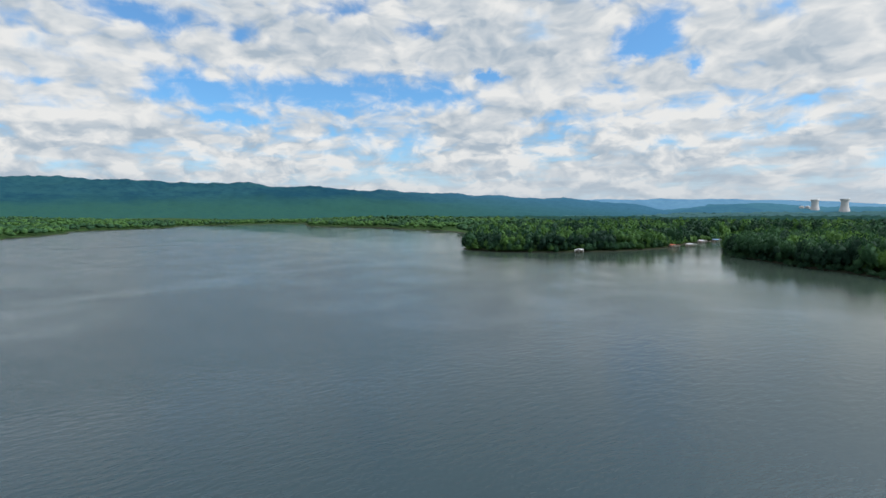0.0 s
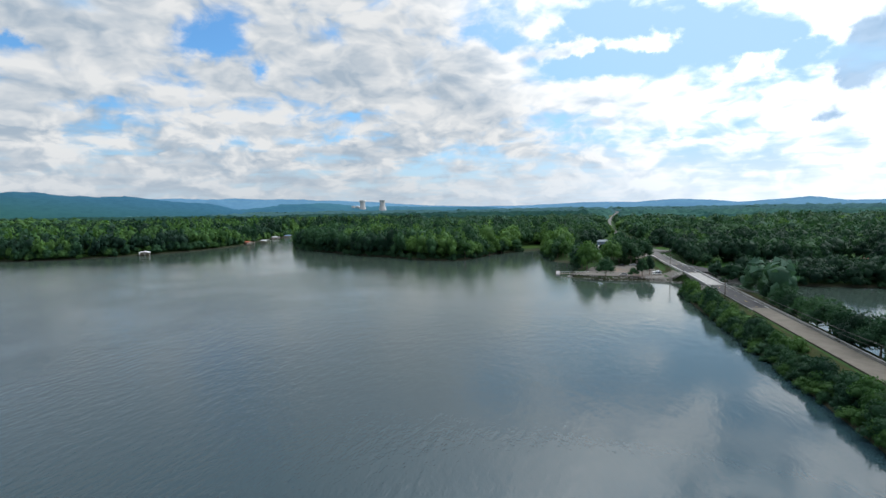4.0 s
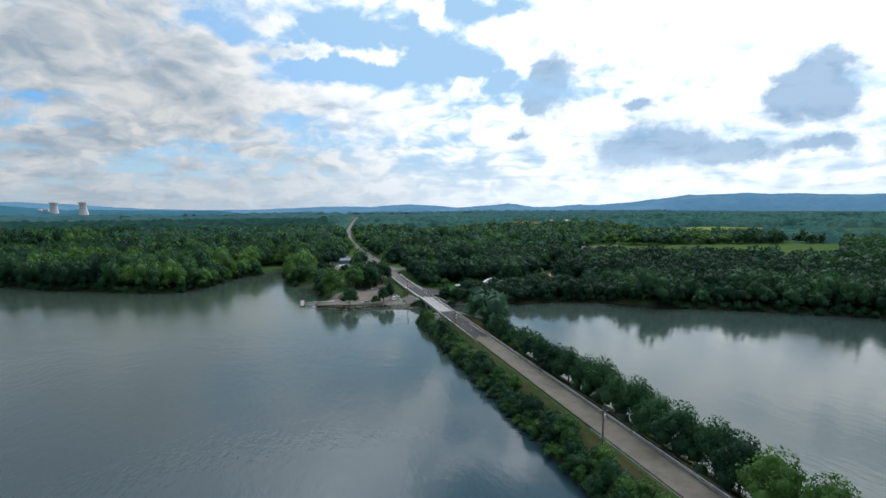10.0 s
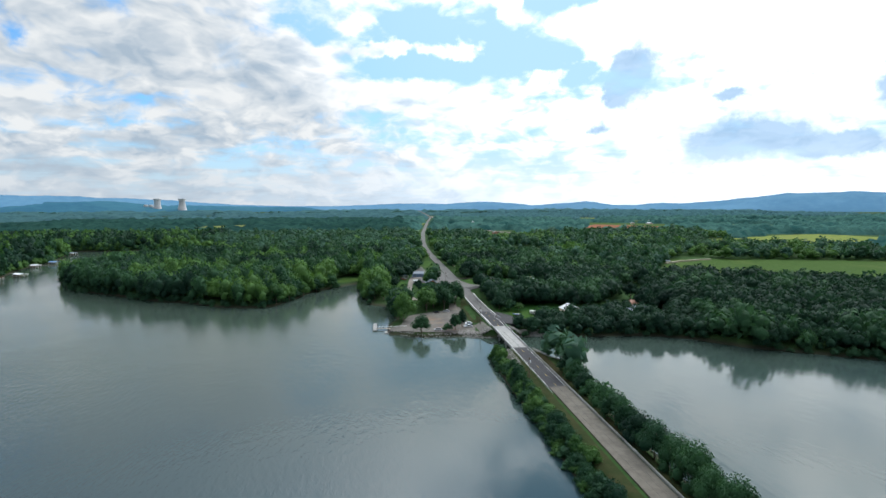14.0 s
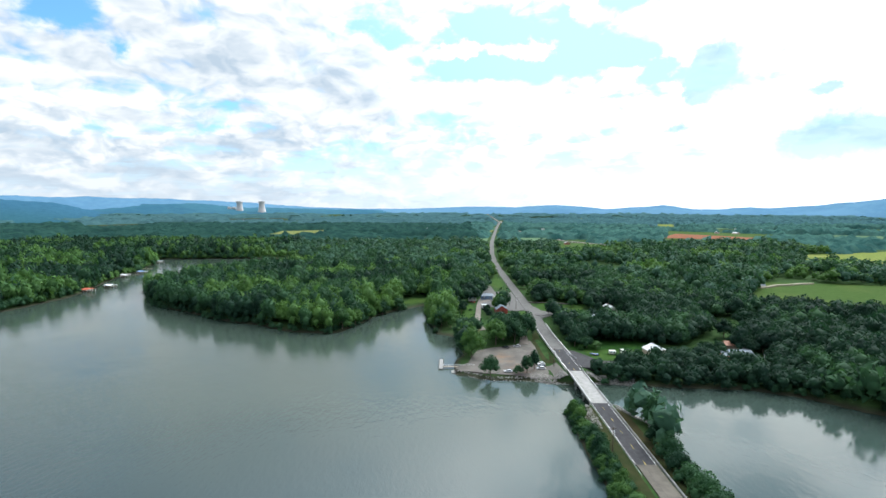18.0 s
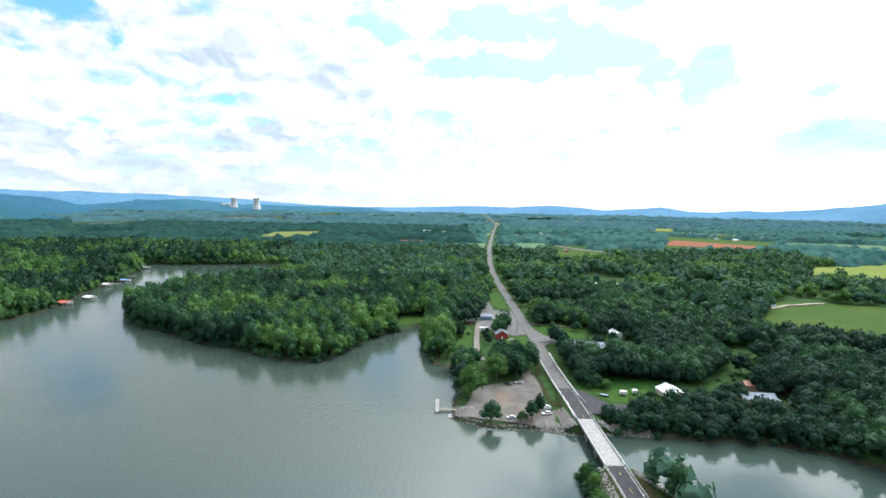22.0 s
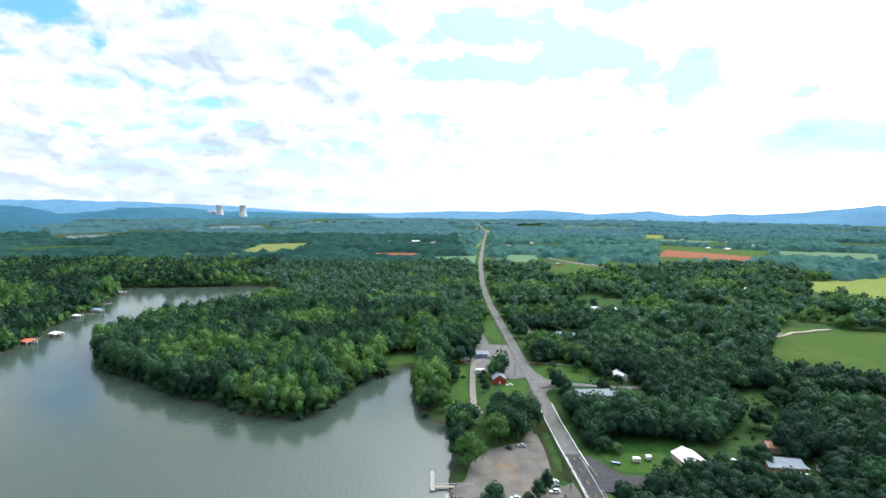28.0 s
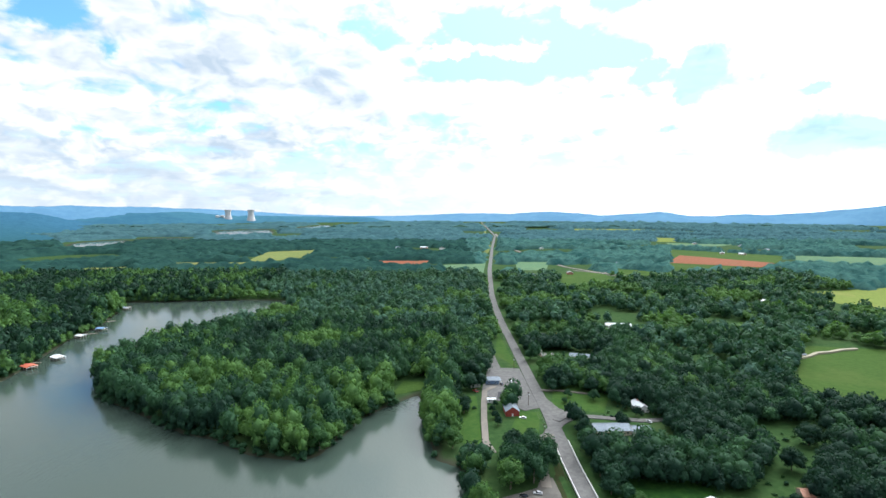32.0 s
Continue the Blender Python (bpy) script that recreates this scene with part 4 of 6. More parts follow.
woods("shrubs", shrubs[::2], SHAPES_NEAR, LEAF, "low green shrubs dotted over the yards", (2.0, 5.5), (0.55, 0.95), -0.1)
woods("shrubs", shrubs[1::2], SHAPES_NEAR, LEAF_LIGHT, "low light green shrubs dotted over the yards", (1.6, 4.5), (0.5, 0.9), -0.1)

# ---- roads and the bridge ----
def strip(name, line, half, mat, label, lift=0.0, thick=0.5, y0=-1e9, y1=1e9, category="road", step_m=12.0):
    """A slab along a line of x, y, z, with sides that go down into the ground."""
    pts = [Vector(p) for p in line]
    fine = []
    for a, b in zip(pts[:-1], pts[1:]):
        n = max(1, int((b - a).length / step_m))
        fine += [a.lerp(b, k / n) for k in range(n)]
    fine.append(pts[-1])
    fine = [p for p in fine if y0 <= p.y <= y1]
    verts, faces = [], []
    for k, p in enumerate(fine):
        d = (fine[min(k + 1, len(fine) - 1)] - fine[max(k - 1, 0)]).to_2d().normalized()
        s = Vector((d.y, -d.x)) * half
        for sx, dz in ((-1, -thick), (-1, 0), (1, 0), (1, -thick)):
            verts.append((p.x + sx * s.x, p.y + sx * s.y, p.z + lift + dz))
    for k in range(len(fine) - 1):
        i = 4 * k
        faces += [(i + j, i + j + 1, i + j + 5, i + j + 4) for j in range(3)]
    faces += [(0, 1, 2, 3), tuple(4 * (len(fine) - 1) + j for j in (3, 2, 1, 0))]
    return tagged(mesh_object(name, verts, faces, mat), label, category, kind="structure")


def slab(name, outline, z, mat, label, thick=0.6, category="parking lot"):
    n = len(outline)
    verts = [(x, y, z) for x, y in outline] + [(x, y, z - thick) for x, y in outline]
    faces = [tuple(range(n))] + [(i, i + n, (i + 1) % n + n, (i + 1) % n) for i in range(n)]
    area = sum(outline[i][0] * outline[(i + 1) % n][1] - outline[(i + 1) % n][0] * outline[i][1] for i in range(n))
    if area < 0:
        faces = [tuple(reversed(f)) for f in faces]
    return tagged(mesh_object(name, verts, faces, mat), label, category, kind="structure")


strip("road_causeway", [(0.25, -960, 4.5), (0.25, -56, 4.5)], 3.4, ASPHALT_TAN, "worn tan-grey two-lane asphalt road on the causeway")
strip("road_approach", [(0, -56, 4.5), (0, 0, 4.5)], 3.75, ASPHALT, "new dark asphalt on the bridge approach")
strip("road_landing", [(0, 45.4, 4.5), (0, 70, 4.4), (-0.4, 88, 4.27)], 3.9, ASPHALT, "new dark asphalt off the bridge end")
strip("road_north", [(-0.4, 88, 4.27), (-0.5, 96, 4.2), (-0.5, 130, 3.9), (0.5, 165, 3.7), (1.5, 200, 3.6), (1, 262, 3.6), (1, 361, 3.6), (0.5, 487, 4), (3, 590, 4), (8, 693, 4), (31, 982, 5),
                     (92, 1562, 6.3), (160, 2147, 8.6), (225, 3848, 13)], 4.3, ASPHALT_OLD, "worn grey two-lane road running straight inland")
slab("lot", [tuple(p) for p in LOT], 1.7, GRAVEL_LOT, "bare gravel and orange dirt parking lot by the boat ramp")
slab("store_lot", [tuple(p) for p in STORE_LOT], 3.52, ASPHALT_OLD, "wide worn parking lot in front of the store")


def paving(name, outline, mat, label, thick=0.8, category="road"):
    """A slab with its own height at each corner."""
    n = len(outline)
    verts = [tuple(p) for p in outline] + [(x, y, z - thick) for x, y, z in outline]
    middle = tuple(sum(p[k] for p in outline) / n for k in range(3))
    verts.append(middle)
    faces = [(i, (i + 1) % n, 2 * n) for i in range(n)] + [(i, i + n, (i + 1) % n + n, (i + 1) % n) for i in range(n)]
    return tagged(mesh_object(name, verts, faces, mat), label, category, kind="structure")


paving("bridge_drive", [(3.5, 52, 4.44), (9, 52.5, 4.15), (17, 55, 3.2), (26, 58, 2.8), (34, 63, 2.8), (33, 69, 2.85), (20, 68, 3.2), (14, 76, 3.8), (9, 84, 4.15), (3.5, 89, 4.22)], ASPHALT,
       "dark asphalt flare where a drive leaves the bridge end", 2.2)
paving("junction_apron", [(3, 174, 3.6), (8, 182, 3.6), (16, 190, 3.62), (26, 191, 3.62), (26, 200, 3.62), (14, 205, 3.6), (9, 212, 3.6), (6.5, 226, 3.56), (3, 240, 3.55)], ASPHALT_OLD,
       "pale worn asphalt apron at the road junction", 0.9)
paving("junction_apron", [(-3, 180, 3.58), (-3, 146, 3.78), (-8, 148, 3.5), (-15, 156, 3.35), (-16.5, 163, 3.35), (-9, 168, 3.5)], ASPHALT_OLD, "pale worn asphalt apron at the lane to the ramp", 0.9)
field("gravel_shore", [(-67, 55), (-5.5, 38.5), (-7, 61), (-57, 67)], GRAVEL_LOT, "bare gravel shore round the boat ramp", 0.3, 30)
field("store_lawn", [(-7, 306), (-5.5, 306), (-9, 436), (-21, 345)], LAWN, "bright mown grass beside the store lot", 0.16, 12)
field("barn_lawn", [(-33, 159), (-12, 165), (-3.6, 204), (-19.5, 203)], LAWN, "bright mown lawn in front of the barn", 0.16, 10)
field("corner_lawn", [(6, 212), (40, 201), (55, 236), (19, 268)], LAWN, "bright mown lawn at the road junction", 0.16, 14)
field("yard_lawn", [(18, 74), (46, 70), (50, 96), (14, 96)], LAWN, "mown grass yard round the camper trailers", 0.16, 12)
field("cove_bank", [(-62, 160), (-48, 156), (-46, 236), (-64, 236)], LAWN, "mown grass between the drive and the cove", 0.16, 12)
field("road_verge", [(-12, 436), (-4.8, 430), (20, 930), (4, 930)], PASTURE, "rough pale grass verge along the straight road", 0.3, 20)
field("road_verge", [(34, 1200), (88, 1550), (218, 3800), (178, 2800)], OLIVE, "pale mown verge beside the far highway", 0.8, 30)
field("weeds", [(8, 90), (60, 93), (72, 110), (22, 150)], WEEDS, "rank weeds behind the yard, darkened as in cloud shadow", 0.3, 16)
field("point_lawn", [(-572, 106), (-500, 138), (-500, 178), (-590, 150)], LAWN, "mown lawn on the lake point", 0.25, 10)
field("dirt_bank", [(-63, 138), (-46, 141), (-43, 152), (-60, 156)], DIRT, "bare yellow-brown dirt bank above the cove", 0.22, 14)
field("cove_lawn", [(-112, 240), (-90, 252), (-82, 270), (-104, 272)], PASTURE, "bright lawn at the head of the cove", 0.3, 10)
field("verge", [(-12.5, 70), (-6.2, 62), (-6.4, 146), (-12, 118)], DRY, "dry olive-brown grass verge below the road", 0.25, 16)
field("verge", [(-9.5, -300), (-4.4, -300), (-4.4, -4), (-9.5, -4)], DRY, "dry brownish grass verge along the causeway", 0.12, 40)
field("verge", [(5.2, -300), (8.5, -300), (8.5, -4), (5.2, -4)], DRY, "dry brownish grass verge along the causeway", 0.12, 40)

# ---- building blocks ----
def part(name, bm, mat, parent, label="", smooth=False):
    """One mesh object under a thing or a part."""
    me = bpy.data.meshes.new(name)
    bm.to_mesh(me)
    bm.free()
    me.materials.append(mat)
    if smooth:
        me.polygons.foreach_set("use_smooth", np.ones(len(me.polygons), bool))
    ob = new(name, me)
    ob.parent = parent
    return tagged(ob, label)


def shared(name, me, parent, m=None, label=""):
    ob = new(name, me)
    ob.parent = parent
    if m is not None:
        ob.matrix_basis = m
    return tagged(ob, label)


def thing(name, m, label, category, group=""):
    ob = new(name)
    ob.empty_display_size = 0.5
    ob.matrix_basis = m
    return tagged(ob, label, category, group)


def box(bm, x0, x1, y0, y1, z0, z1, bevel=0.0):
    made = bmesh.ops.create_cube(bm, size=1.0, matrix=Matrix.Translation(((x0 + x1) / 2, (y0 + y1) / 2, (z0 + z1) / 2)) @ Matrix.Diagonal((x1 - x0, y1 - y0, z1 - z0, 1)))
    if bevel:
        edges = list({e for v in made["verts"] for e in v.link_edges})
        bmesh.ops.bevel(bm, geom=edges, offset=bevel, segments=1, affect="EDGES", profile=0.5)
    return bm


def boxed(*dims, bevel=0.0):
    return box(bmesh.new(), *dims, bevel=bevel)


def rod(a, b, r0, r1=None, sides=8, bm=None):
    bm = bm or bmesh.new()
    a, b = Vector(a), Vector(b)
    m = Matrix.Translation((a + b) / 2) @ (b - a).to_track_quat("Z", "Y").to_matrix().to_4x4()
    bmesh.ops.create_cone(bm, cap_ends=True, segments=sides, radius1=r0, radius2=r0 if r1 is None else r1, depth=(b - a).length, matrix=m)
    return bm


def at_ground(x, y):
    return float(ground(np.array([(x, y)], float))[0])


# ---- single trees ----
trng = np.random.default_rng(11)


def crown_mesh(mat, lobes, cards, size, spread):
    pts, tris, domes = crown_shape(trng, lobes, cards, size, 1, spread, 2, 0.76)
    return fill_mesh("crown", pts, tris, mat, np.arange(len(tris)) < domes)


CROWNS = {key: [crown_mesh(mat, 14, 1050, 0.076, 0.40) for _ in range(5)] for key, mat in (("green", LEAF), ("light", LEAF_LIGHT), ("dark", LEAF_DARK))}
FINE = {key: [crown_mesh(mat, 18, 3000, 0.042, 0.42) for _ in range(3)] for key, mat in (("green", LEAF), ("light", LEAF_LIGHT), ("dark", LEAF_DARK))}
BUSHES = [crown_mesh(mat, 9, 620, 0.076, 0.40) for mat in (LEAF, LEAF_LIGHT, LEAF_LIGHT, LEAF, LEAF)]


def trunk_mesh(k):
    bm = bmesh.new()
    rod((0, 0, -0.03), (0.01, 0, 0.22), 0.026, 0.019, 7, bm)
    rod((0.01, 0, 0.20), (0.0, 0.02, 0.55), 0.019, 0.008, 7, bm)
    for n in range(5):
        a = 1.3 * n + k
        rod((0, 0, 0.18 + 0.05 * n), (0.24 * math.cos(a), 0.24 * math.sin(a), 0.42 + 0.07 * n), 0.011, 0.004, 5, bm)
    me = bpy.data.meshes.new("trunk")
    bm.to_mesh(me)
    bm.free()
    me.materials.append(BARK)
    return me


TRUNKS = [trunk_mesh(k) for k in range(3)]


def tree(x, y, tall, wide, tint="green", label="", group="", base=None, clear=0.16, fine=False):
    z = at_ground(x, y) if base is None else base
    label = label or {"green": "leafy green broadleaf tree on the lake shore", "light": "bright green young tree on the bank", "dark": "dark green broadleaf tree by the road"}[tint]
    ob = thing("tree", pose(x, y, z, 0, 0, trng.uniform(0, 360)), label, "tree", group)
    shared("trunk", TRUNKS[int(trng.integers(3))], ob, Matrix.Diagonal((tall, tall, tall, 1)))
    shared("crown", FINE[tint][int(trng.integers(3))] if fine else CROWNS[tint][int(trng.integers(5))], ob, Matrix.Translation((0, 0, clear * tall)) @ Matrix.Diagonal((wide, wide, tall * (1 - clear), 1)))
    return ob


def bush(x, y, tall, wide, label="low leafy bush on the causeway bank", group=""):
    ob = new("bush", BUSHES[int(trng.integers(5))])
    ob.matrix_basis = pose(x, y, at_ground(x, y) - 0.12 * tall, 0, 0, trng.uniform(0, 360)) @ Matrix.Diagonal((wide, wide, tall * 1.12, 1))
    return tagged(ob, label, "bush", group)


# Row on the sheltered side of the causeway.
for y, top, w in ((-22, 18, 8.5), (-27, 15, 7), (-38, 12.5, 7), (-49, 12.5, 8), (-58, 12, 8), (-66, 11, 8), (-75, 13, 9), (-86, 14, 9.5), (-94, 13, 8), (-103, 14, 9), (-112, 15, 9.5), (-121, 15, 9), (-130, 17, 9),
                  (-138, 15, 8), (-145, 16, 9), (-154, 15, 9), (-163, 16, 9.5), (-172, 15.6, 9), (-180, 16, 9), (-188, 16.5, 10), (-198, 16.3, 10), (-208, 16, 10), (-219, 15, 10), (-231, 16, 10), (-243, 15, 10), (-256, 16, 10)):
    x = 16 if y > -30 else 10.6 + trng.uniform(-0.8, 1.0)
    tint = "light" if -205 < y < -182 else ("dark" if trng.uniform() < 0.25 else "green")
    tree(x, y, top - at_ground(x, y), w * 1.15, tint, "bushy broadleaf tree in the row along the causeway", "causeway trees", clear=0.05, fine=y < -100)
# Thicket on the open side.
for k in range(120):
    y = 1 - 2.25 * k + trng.uniform(-1, 1)
    bush(-11.6 + trng.uniform(-2.0, 2.2), y, trng.uniform(2.8, 6.0), trng.uniform(4.6, 7.2), group="causeway bushes")
    if k % 2:
        bush(-14.0 + trng.uniform(-0.9, 0.9), y, trng.uniform(2.2, 3.8), trng.uniform(3.6, 5.6), group="causeway bushes")
for y, top in ((-4, 9), (-12, 8.5), (-43, 10), (-48, 9), (-72, 8), (-97, 8), (-134, 8), (-171, 9.5), (-186, 9), (-205, 9), (-226, 9)):
    tree(-12 + trng.uniform(-1, 1), y, top - 1.0, 6.0, "light" if trng.uniform() < 0.4 else "green", "small bushy tree on the causeway bank", "causeway trees", clear=0.06)
# Boat ramp, cove and lawns.
RAMP_TREES = ((-45, 46, 12, 10, 'green'), (-25, 50, 11, 7, 'green'), (-20, 56.5, 12, 6, 'dark'), (-30, 48.5, 5.5, 5.5, 'green'), (-54, 80, 16, 13, 'light'), (-57, 88, 11, 9, 'green'),
              (-37, 107, 15, 14, 'light'), (-24, 113, 15, 13, 'green'), (-31, 118, 16, 14, 'green'), (-15, 124, 15, 12, 'green'), (-22, 127, 15, 13, 'dark'),
              (-36, 124, 14, 12, 'green'), (-33, 133, 14, 12, 'dark'), (-12, 136, 13, 10, 'green'), (-22, 140, 13, 11, 'green'), (-30, 147, 12, 11, 'dark'), (-19, 150, 11, 10, 'green'),)
COVE_TREES = ((-66, 153, 14, 13, 'light'), (-73, 160, 15, 14, 'green'), (-69, 170, 15, 13, 'light'), (-76, 176, 15, 14, 'green'), (-66, 183, 14, 12, 'green'), (-74, 192, 16, 15, 'green'),
              (-66, 200, 14, 12, 'green'), (-76, 208, 17, 15, 'light'), (-67, 216, 15, 14, 'green'), (-75, 226, 17, 16, 'green'), (-65, 232, 14, 13, 'dark'), (-57, 204, 10, 9, 'dark'),
              (-56, 213, 11, 10, 'dark'), (-146, 152, 16, 14, 'light'), (-139, 168, 14, 12, 'light'), (-131, 188, 13, 11, 'light'), (-150, 162, 15, 13, 'light'), (-123, 208, 13, 12, 'green'),
              (-112, 225, 13, 12, 'green'),)
BARN_TREES = ((-34, 215, 5.5, 4, 'dark'), (-37, 205, 6, 5, 'dark'), (-36, 194, 6.5, 5.5, 'dark'), (-35, 183, 7, 6, 'dark'),
              (61, 196, 8, 7, 'dark'), (73, 198, 9, 8, 'green'), (58, 208, 9, 8, 'dark'), (76, 212, 10, 9, 'green'), (46, 179, 9, 8, 'dark'))
ROADSIDE_TREES = ((22, 232, 7, 6, 'green'), (40, 225, 9, 8, 'green'), (17, 220, 5, 4.5, 'green'), (52, 238, 12, 11, 'light'), (22, 183, 6, 6, 'dark'), (15, 170, 7, 7, 'dark'),
                  (14, 158, 8, 8, 'green'), (17, 148, 10, 10, 'dark'), (46, 186, 8, 7, 'dark'), (14, 134, 12, 11, 'dark'), (20, 124, 13, 12, 'dark'), (12, 116, 12, 11, 'dark'),
                  (16, 106, 12, 12, 'dark'), (12, 98, 10, 10, 'dark'), (19, 95, 8, 9, 'green'), (24, 92, 6, 7, 'light'),)
YARD_TREES = ((58, 88, 5, 6, 'green'), (66, 84, 4, 5, 'dark'), (74, 82, 6, 7, 'green'), (44, 76, 6, 6, 'green'), (64, 71, 8, 8, 'dark'), (118, 122, 14, 13, 'dark'),
              (128, 108, 17, 17, 'dark'), (114, 104, 8, 6, 'dark'), (140, 124, 15, 14, 'dark'), (88, 82, 9, 9, 'dark'), (94, 78, 8, 8, 'green'), (98, 88, 7, 7, 'dark'),
              (122, 84, 14, 14, 'dark'), (112, 82, 12, 12, 'dark'), (148, 152, 15, 15, 'dark'), (160, 146, 14, 13, 'dark'), (122, 70, 12, 12, 'dark'), (116, 60, 11, 11, 'dark'),)
POINT_TREES = ((-566, 104, 13, 9, 'light'), (-558, 108, 12, 8, 'green'), (-549, 107, 14, 9, 'light'), (-541, 113, 12, 8, 'green'), (-528, 120, 15, 10, 'green'), (-512, 130, 14, 10, 'light'),
               (-497, 146, 16, 11, 'green'), (-536, 134, 15, 11, 'light'), (-520, 152, 16, 12, 'green'), (-556, 128, 14, 10, 'light'))
for x, y, h, w, tint in POINT_TREES + RAMP_TREES + COVE_TREES + BARN_TREES + ROADSIDE_TREES + YARD_TREES:
    up = 1.2 if -60 < x < -8 and 70 < y < 152 else 1.0
    tree(x, y, h * up, w * (0.5 + 0.5 * up), tint)

# ---- the bridge ----
bridge = thing("bridge", pose(0, 0, 0), "short concrete road bridge with pale deck and low side rails", "bridge")
for k in range(3):
    part("deck_slab", boxed(-3.95, 3.95, 15.13 * k + 0.02, 15.13 * (k + 1) - 0.06, 4.1, 4.52, bevel=0.03), CONCRETE, bridge, "pale concrete deck slab")
    for x in (-3.2, -1.1, 1.1, 3.2):
        part("girder", boxed(x - 0.25, x + 0.25, 15.13 * k + 0.3, 15.13 * (k + 1) - 0.3, 3.1, 4.1), CONCRETE, bridge)
for side in (-1, 1):
    part("parapet", boxed(side * 3.97 - 0.16, side * 3.97 + 0.16, 0, 45.4, 4.1, 4.95, bevel=0.04), CONCRETE, bridge, "low concrete side barrier")
    part("rail", boxed(side * 3.97 - 0.07, side * 3.97 + 0.07, 0, 45.4, 5.18, 5.32), GALVANISED, bridge, "galvanised steel rail")
    for k in range(19):
        part("post", boxed(side * 3.97 - 0.06, side * 3.97 + 0.06, 0.4 + 2.47 * k, 0.55 + 2.47 * k, 4.95, 5.2), GALVANISED, bridge)
for y in (15.13, 30.26):
    part("pier_cap", boxed(-4.1, 4.1, y - 0.6, y + 0.6, 2.3, 3.1, bevel=0.05), CONCRETE, bridge)
    for x in (-3.2, 0, 3.2):
        part("pier_column", rod((x, y, -2.5), (x, y, 2.3), 0.45, sides=12), CONCRETE, bridge)
for y0, y1 in ((-1.2, 0.3), (45.1, 46.6)):
    part("abutment", boxed(-4.6, 4.6, y0, y1, -0.5, 4.05), CONCRETE, bridge)


# ---- guardrails ----
def guardrail(x_of, y0, y1, z_of, label):
    ob = thing("guardrail", pose(x_of(y0), y0, z_of(y0)), label, "guardrail", "guardrails")
    n = max(2, int(abs(y1 - y0) / 3.8))
    ys = np.linspace(y0, y1, n + 1)
    bm = bmesh.new()
    x0, z0 = x_of(y0), z_of(y0)
    profile = ((-0.05, 0.45), (0.05, 0.52), (-0.02, 0.6), (0.05, 0.68), (-0.05, 0.76), (-0.09, 0.60))
    rings = [[bm.verts.new((x_of(y) - x0 + dx, y - y0, z_of(y) - z0 + dz)) for dx, dz in profile] for y in ys]
    for a, b in zip(rings[:-1], rings[1:]):
        for i in range(len(profile)):
            bm.faces.new((a[i], a[(i + 1) % 6], b[(i + 1) % 6], b[i]))
    part("beam", bm, GALVANISED, ob, "pale galvanised steel beam")
    me = bpy.data.meshes.new("post")
    bm = boxed(-0.08, 0.08, -0.08, 0.08, -0.6, 0.72)
    bm.to_mesh(me), bm.free()
    me.materials.append(WOOD)
    for y in ys:
        shared("post", me, ob, Matrix.Translation((x_of(y) - x0 - 0.1 * (1 if x0 < 0 else -1), y - y0, z_of(y) - z0)))
    return ob


def road_x(y):
    return float(np.interp(y, ROAD[:, 1], ROAD[:, 0]))


def road_z(y):
    return float(np.interp(y, ROAD[:, 1], ROAD[:, 2])) - 0.05


guardrail(lambda y: 4.35, -290, -0.3, road_z, "long steel guardrail along the causeway road")
guardrail(lambda y: -4.35, -64, -0.3, road_z, "steel guardrail along the bridge approach")
guardrail(lambda y: -4.35, -290, -150, road_z, "low steel guardrail along the causeway road")
guardrail(lambda y: road_x(y) - 4.5, 46, 150, road_z, "steel guardrail along the bridge landing")
guardrail(lambda y: road_x(y) + 4.6 + max(0, (76 - y) * 0.12), 66, 158, road_z, "steel guardrail along the bridge landing")
guardrail(lambda y: road_x(y) + 4.4, 46, 53, road_z, "short steel guardrail at the bridge end")


# ---- painted lines ----
def line_paint(name, x, y0, y1, z, mat, label, dash=0.0, gap=0.0, wide=0.12):
    bm = bmesh.new()
    y = y0
    while y < y1:
        e = min(y1, y + (dash or 20.0))
        xs = [x + road_x(v) for v in (y, e)]
        zs = [road_z(v) + 0.05 + z for v in (y, e)]
        bm.faces.new([bm.verts.new(p) for p in ((xs[0] - wide / 2, y, zs[0]), (xs[0] + wide / 2, y, zs[0]), (xs[1] + wide / 2, e, zs[1]), (xs[1] - wide / 2, e, zs[1]))])
        y = e + gap
    me = bpy.data.meshes.new(name)
    bm.to_mesh(me), bm.free()
    me.materials.append(mat)
    return tagged(new(name, me), label, "road marking", kind="structure")


for side in (-3.45, 3.45):
    line_paint("edge_line", side, -56, -1, 0.012, PAINT_WHITE, "white painted edge line")
    line_paint("edge_line", side, 46.5, 86, 0.03, PAINT_WHITE, "white painted edge line")
line_paint("centre_line", 0, -56, -1, 0.012, PAINT_YELLOW, "broken yellow centre line", 3, 9)
line_paint("centre_line", 0, 46.5, 86, 0.03, PAINT_YELLOW, "broken yellow centre line", 3, 9)


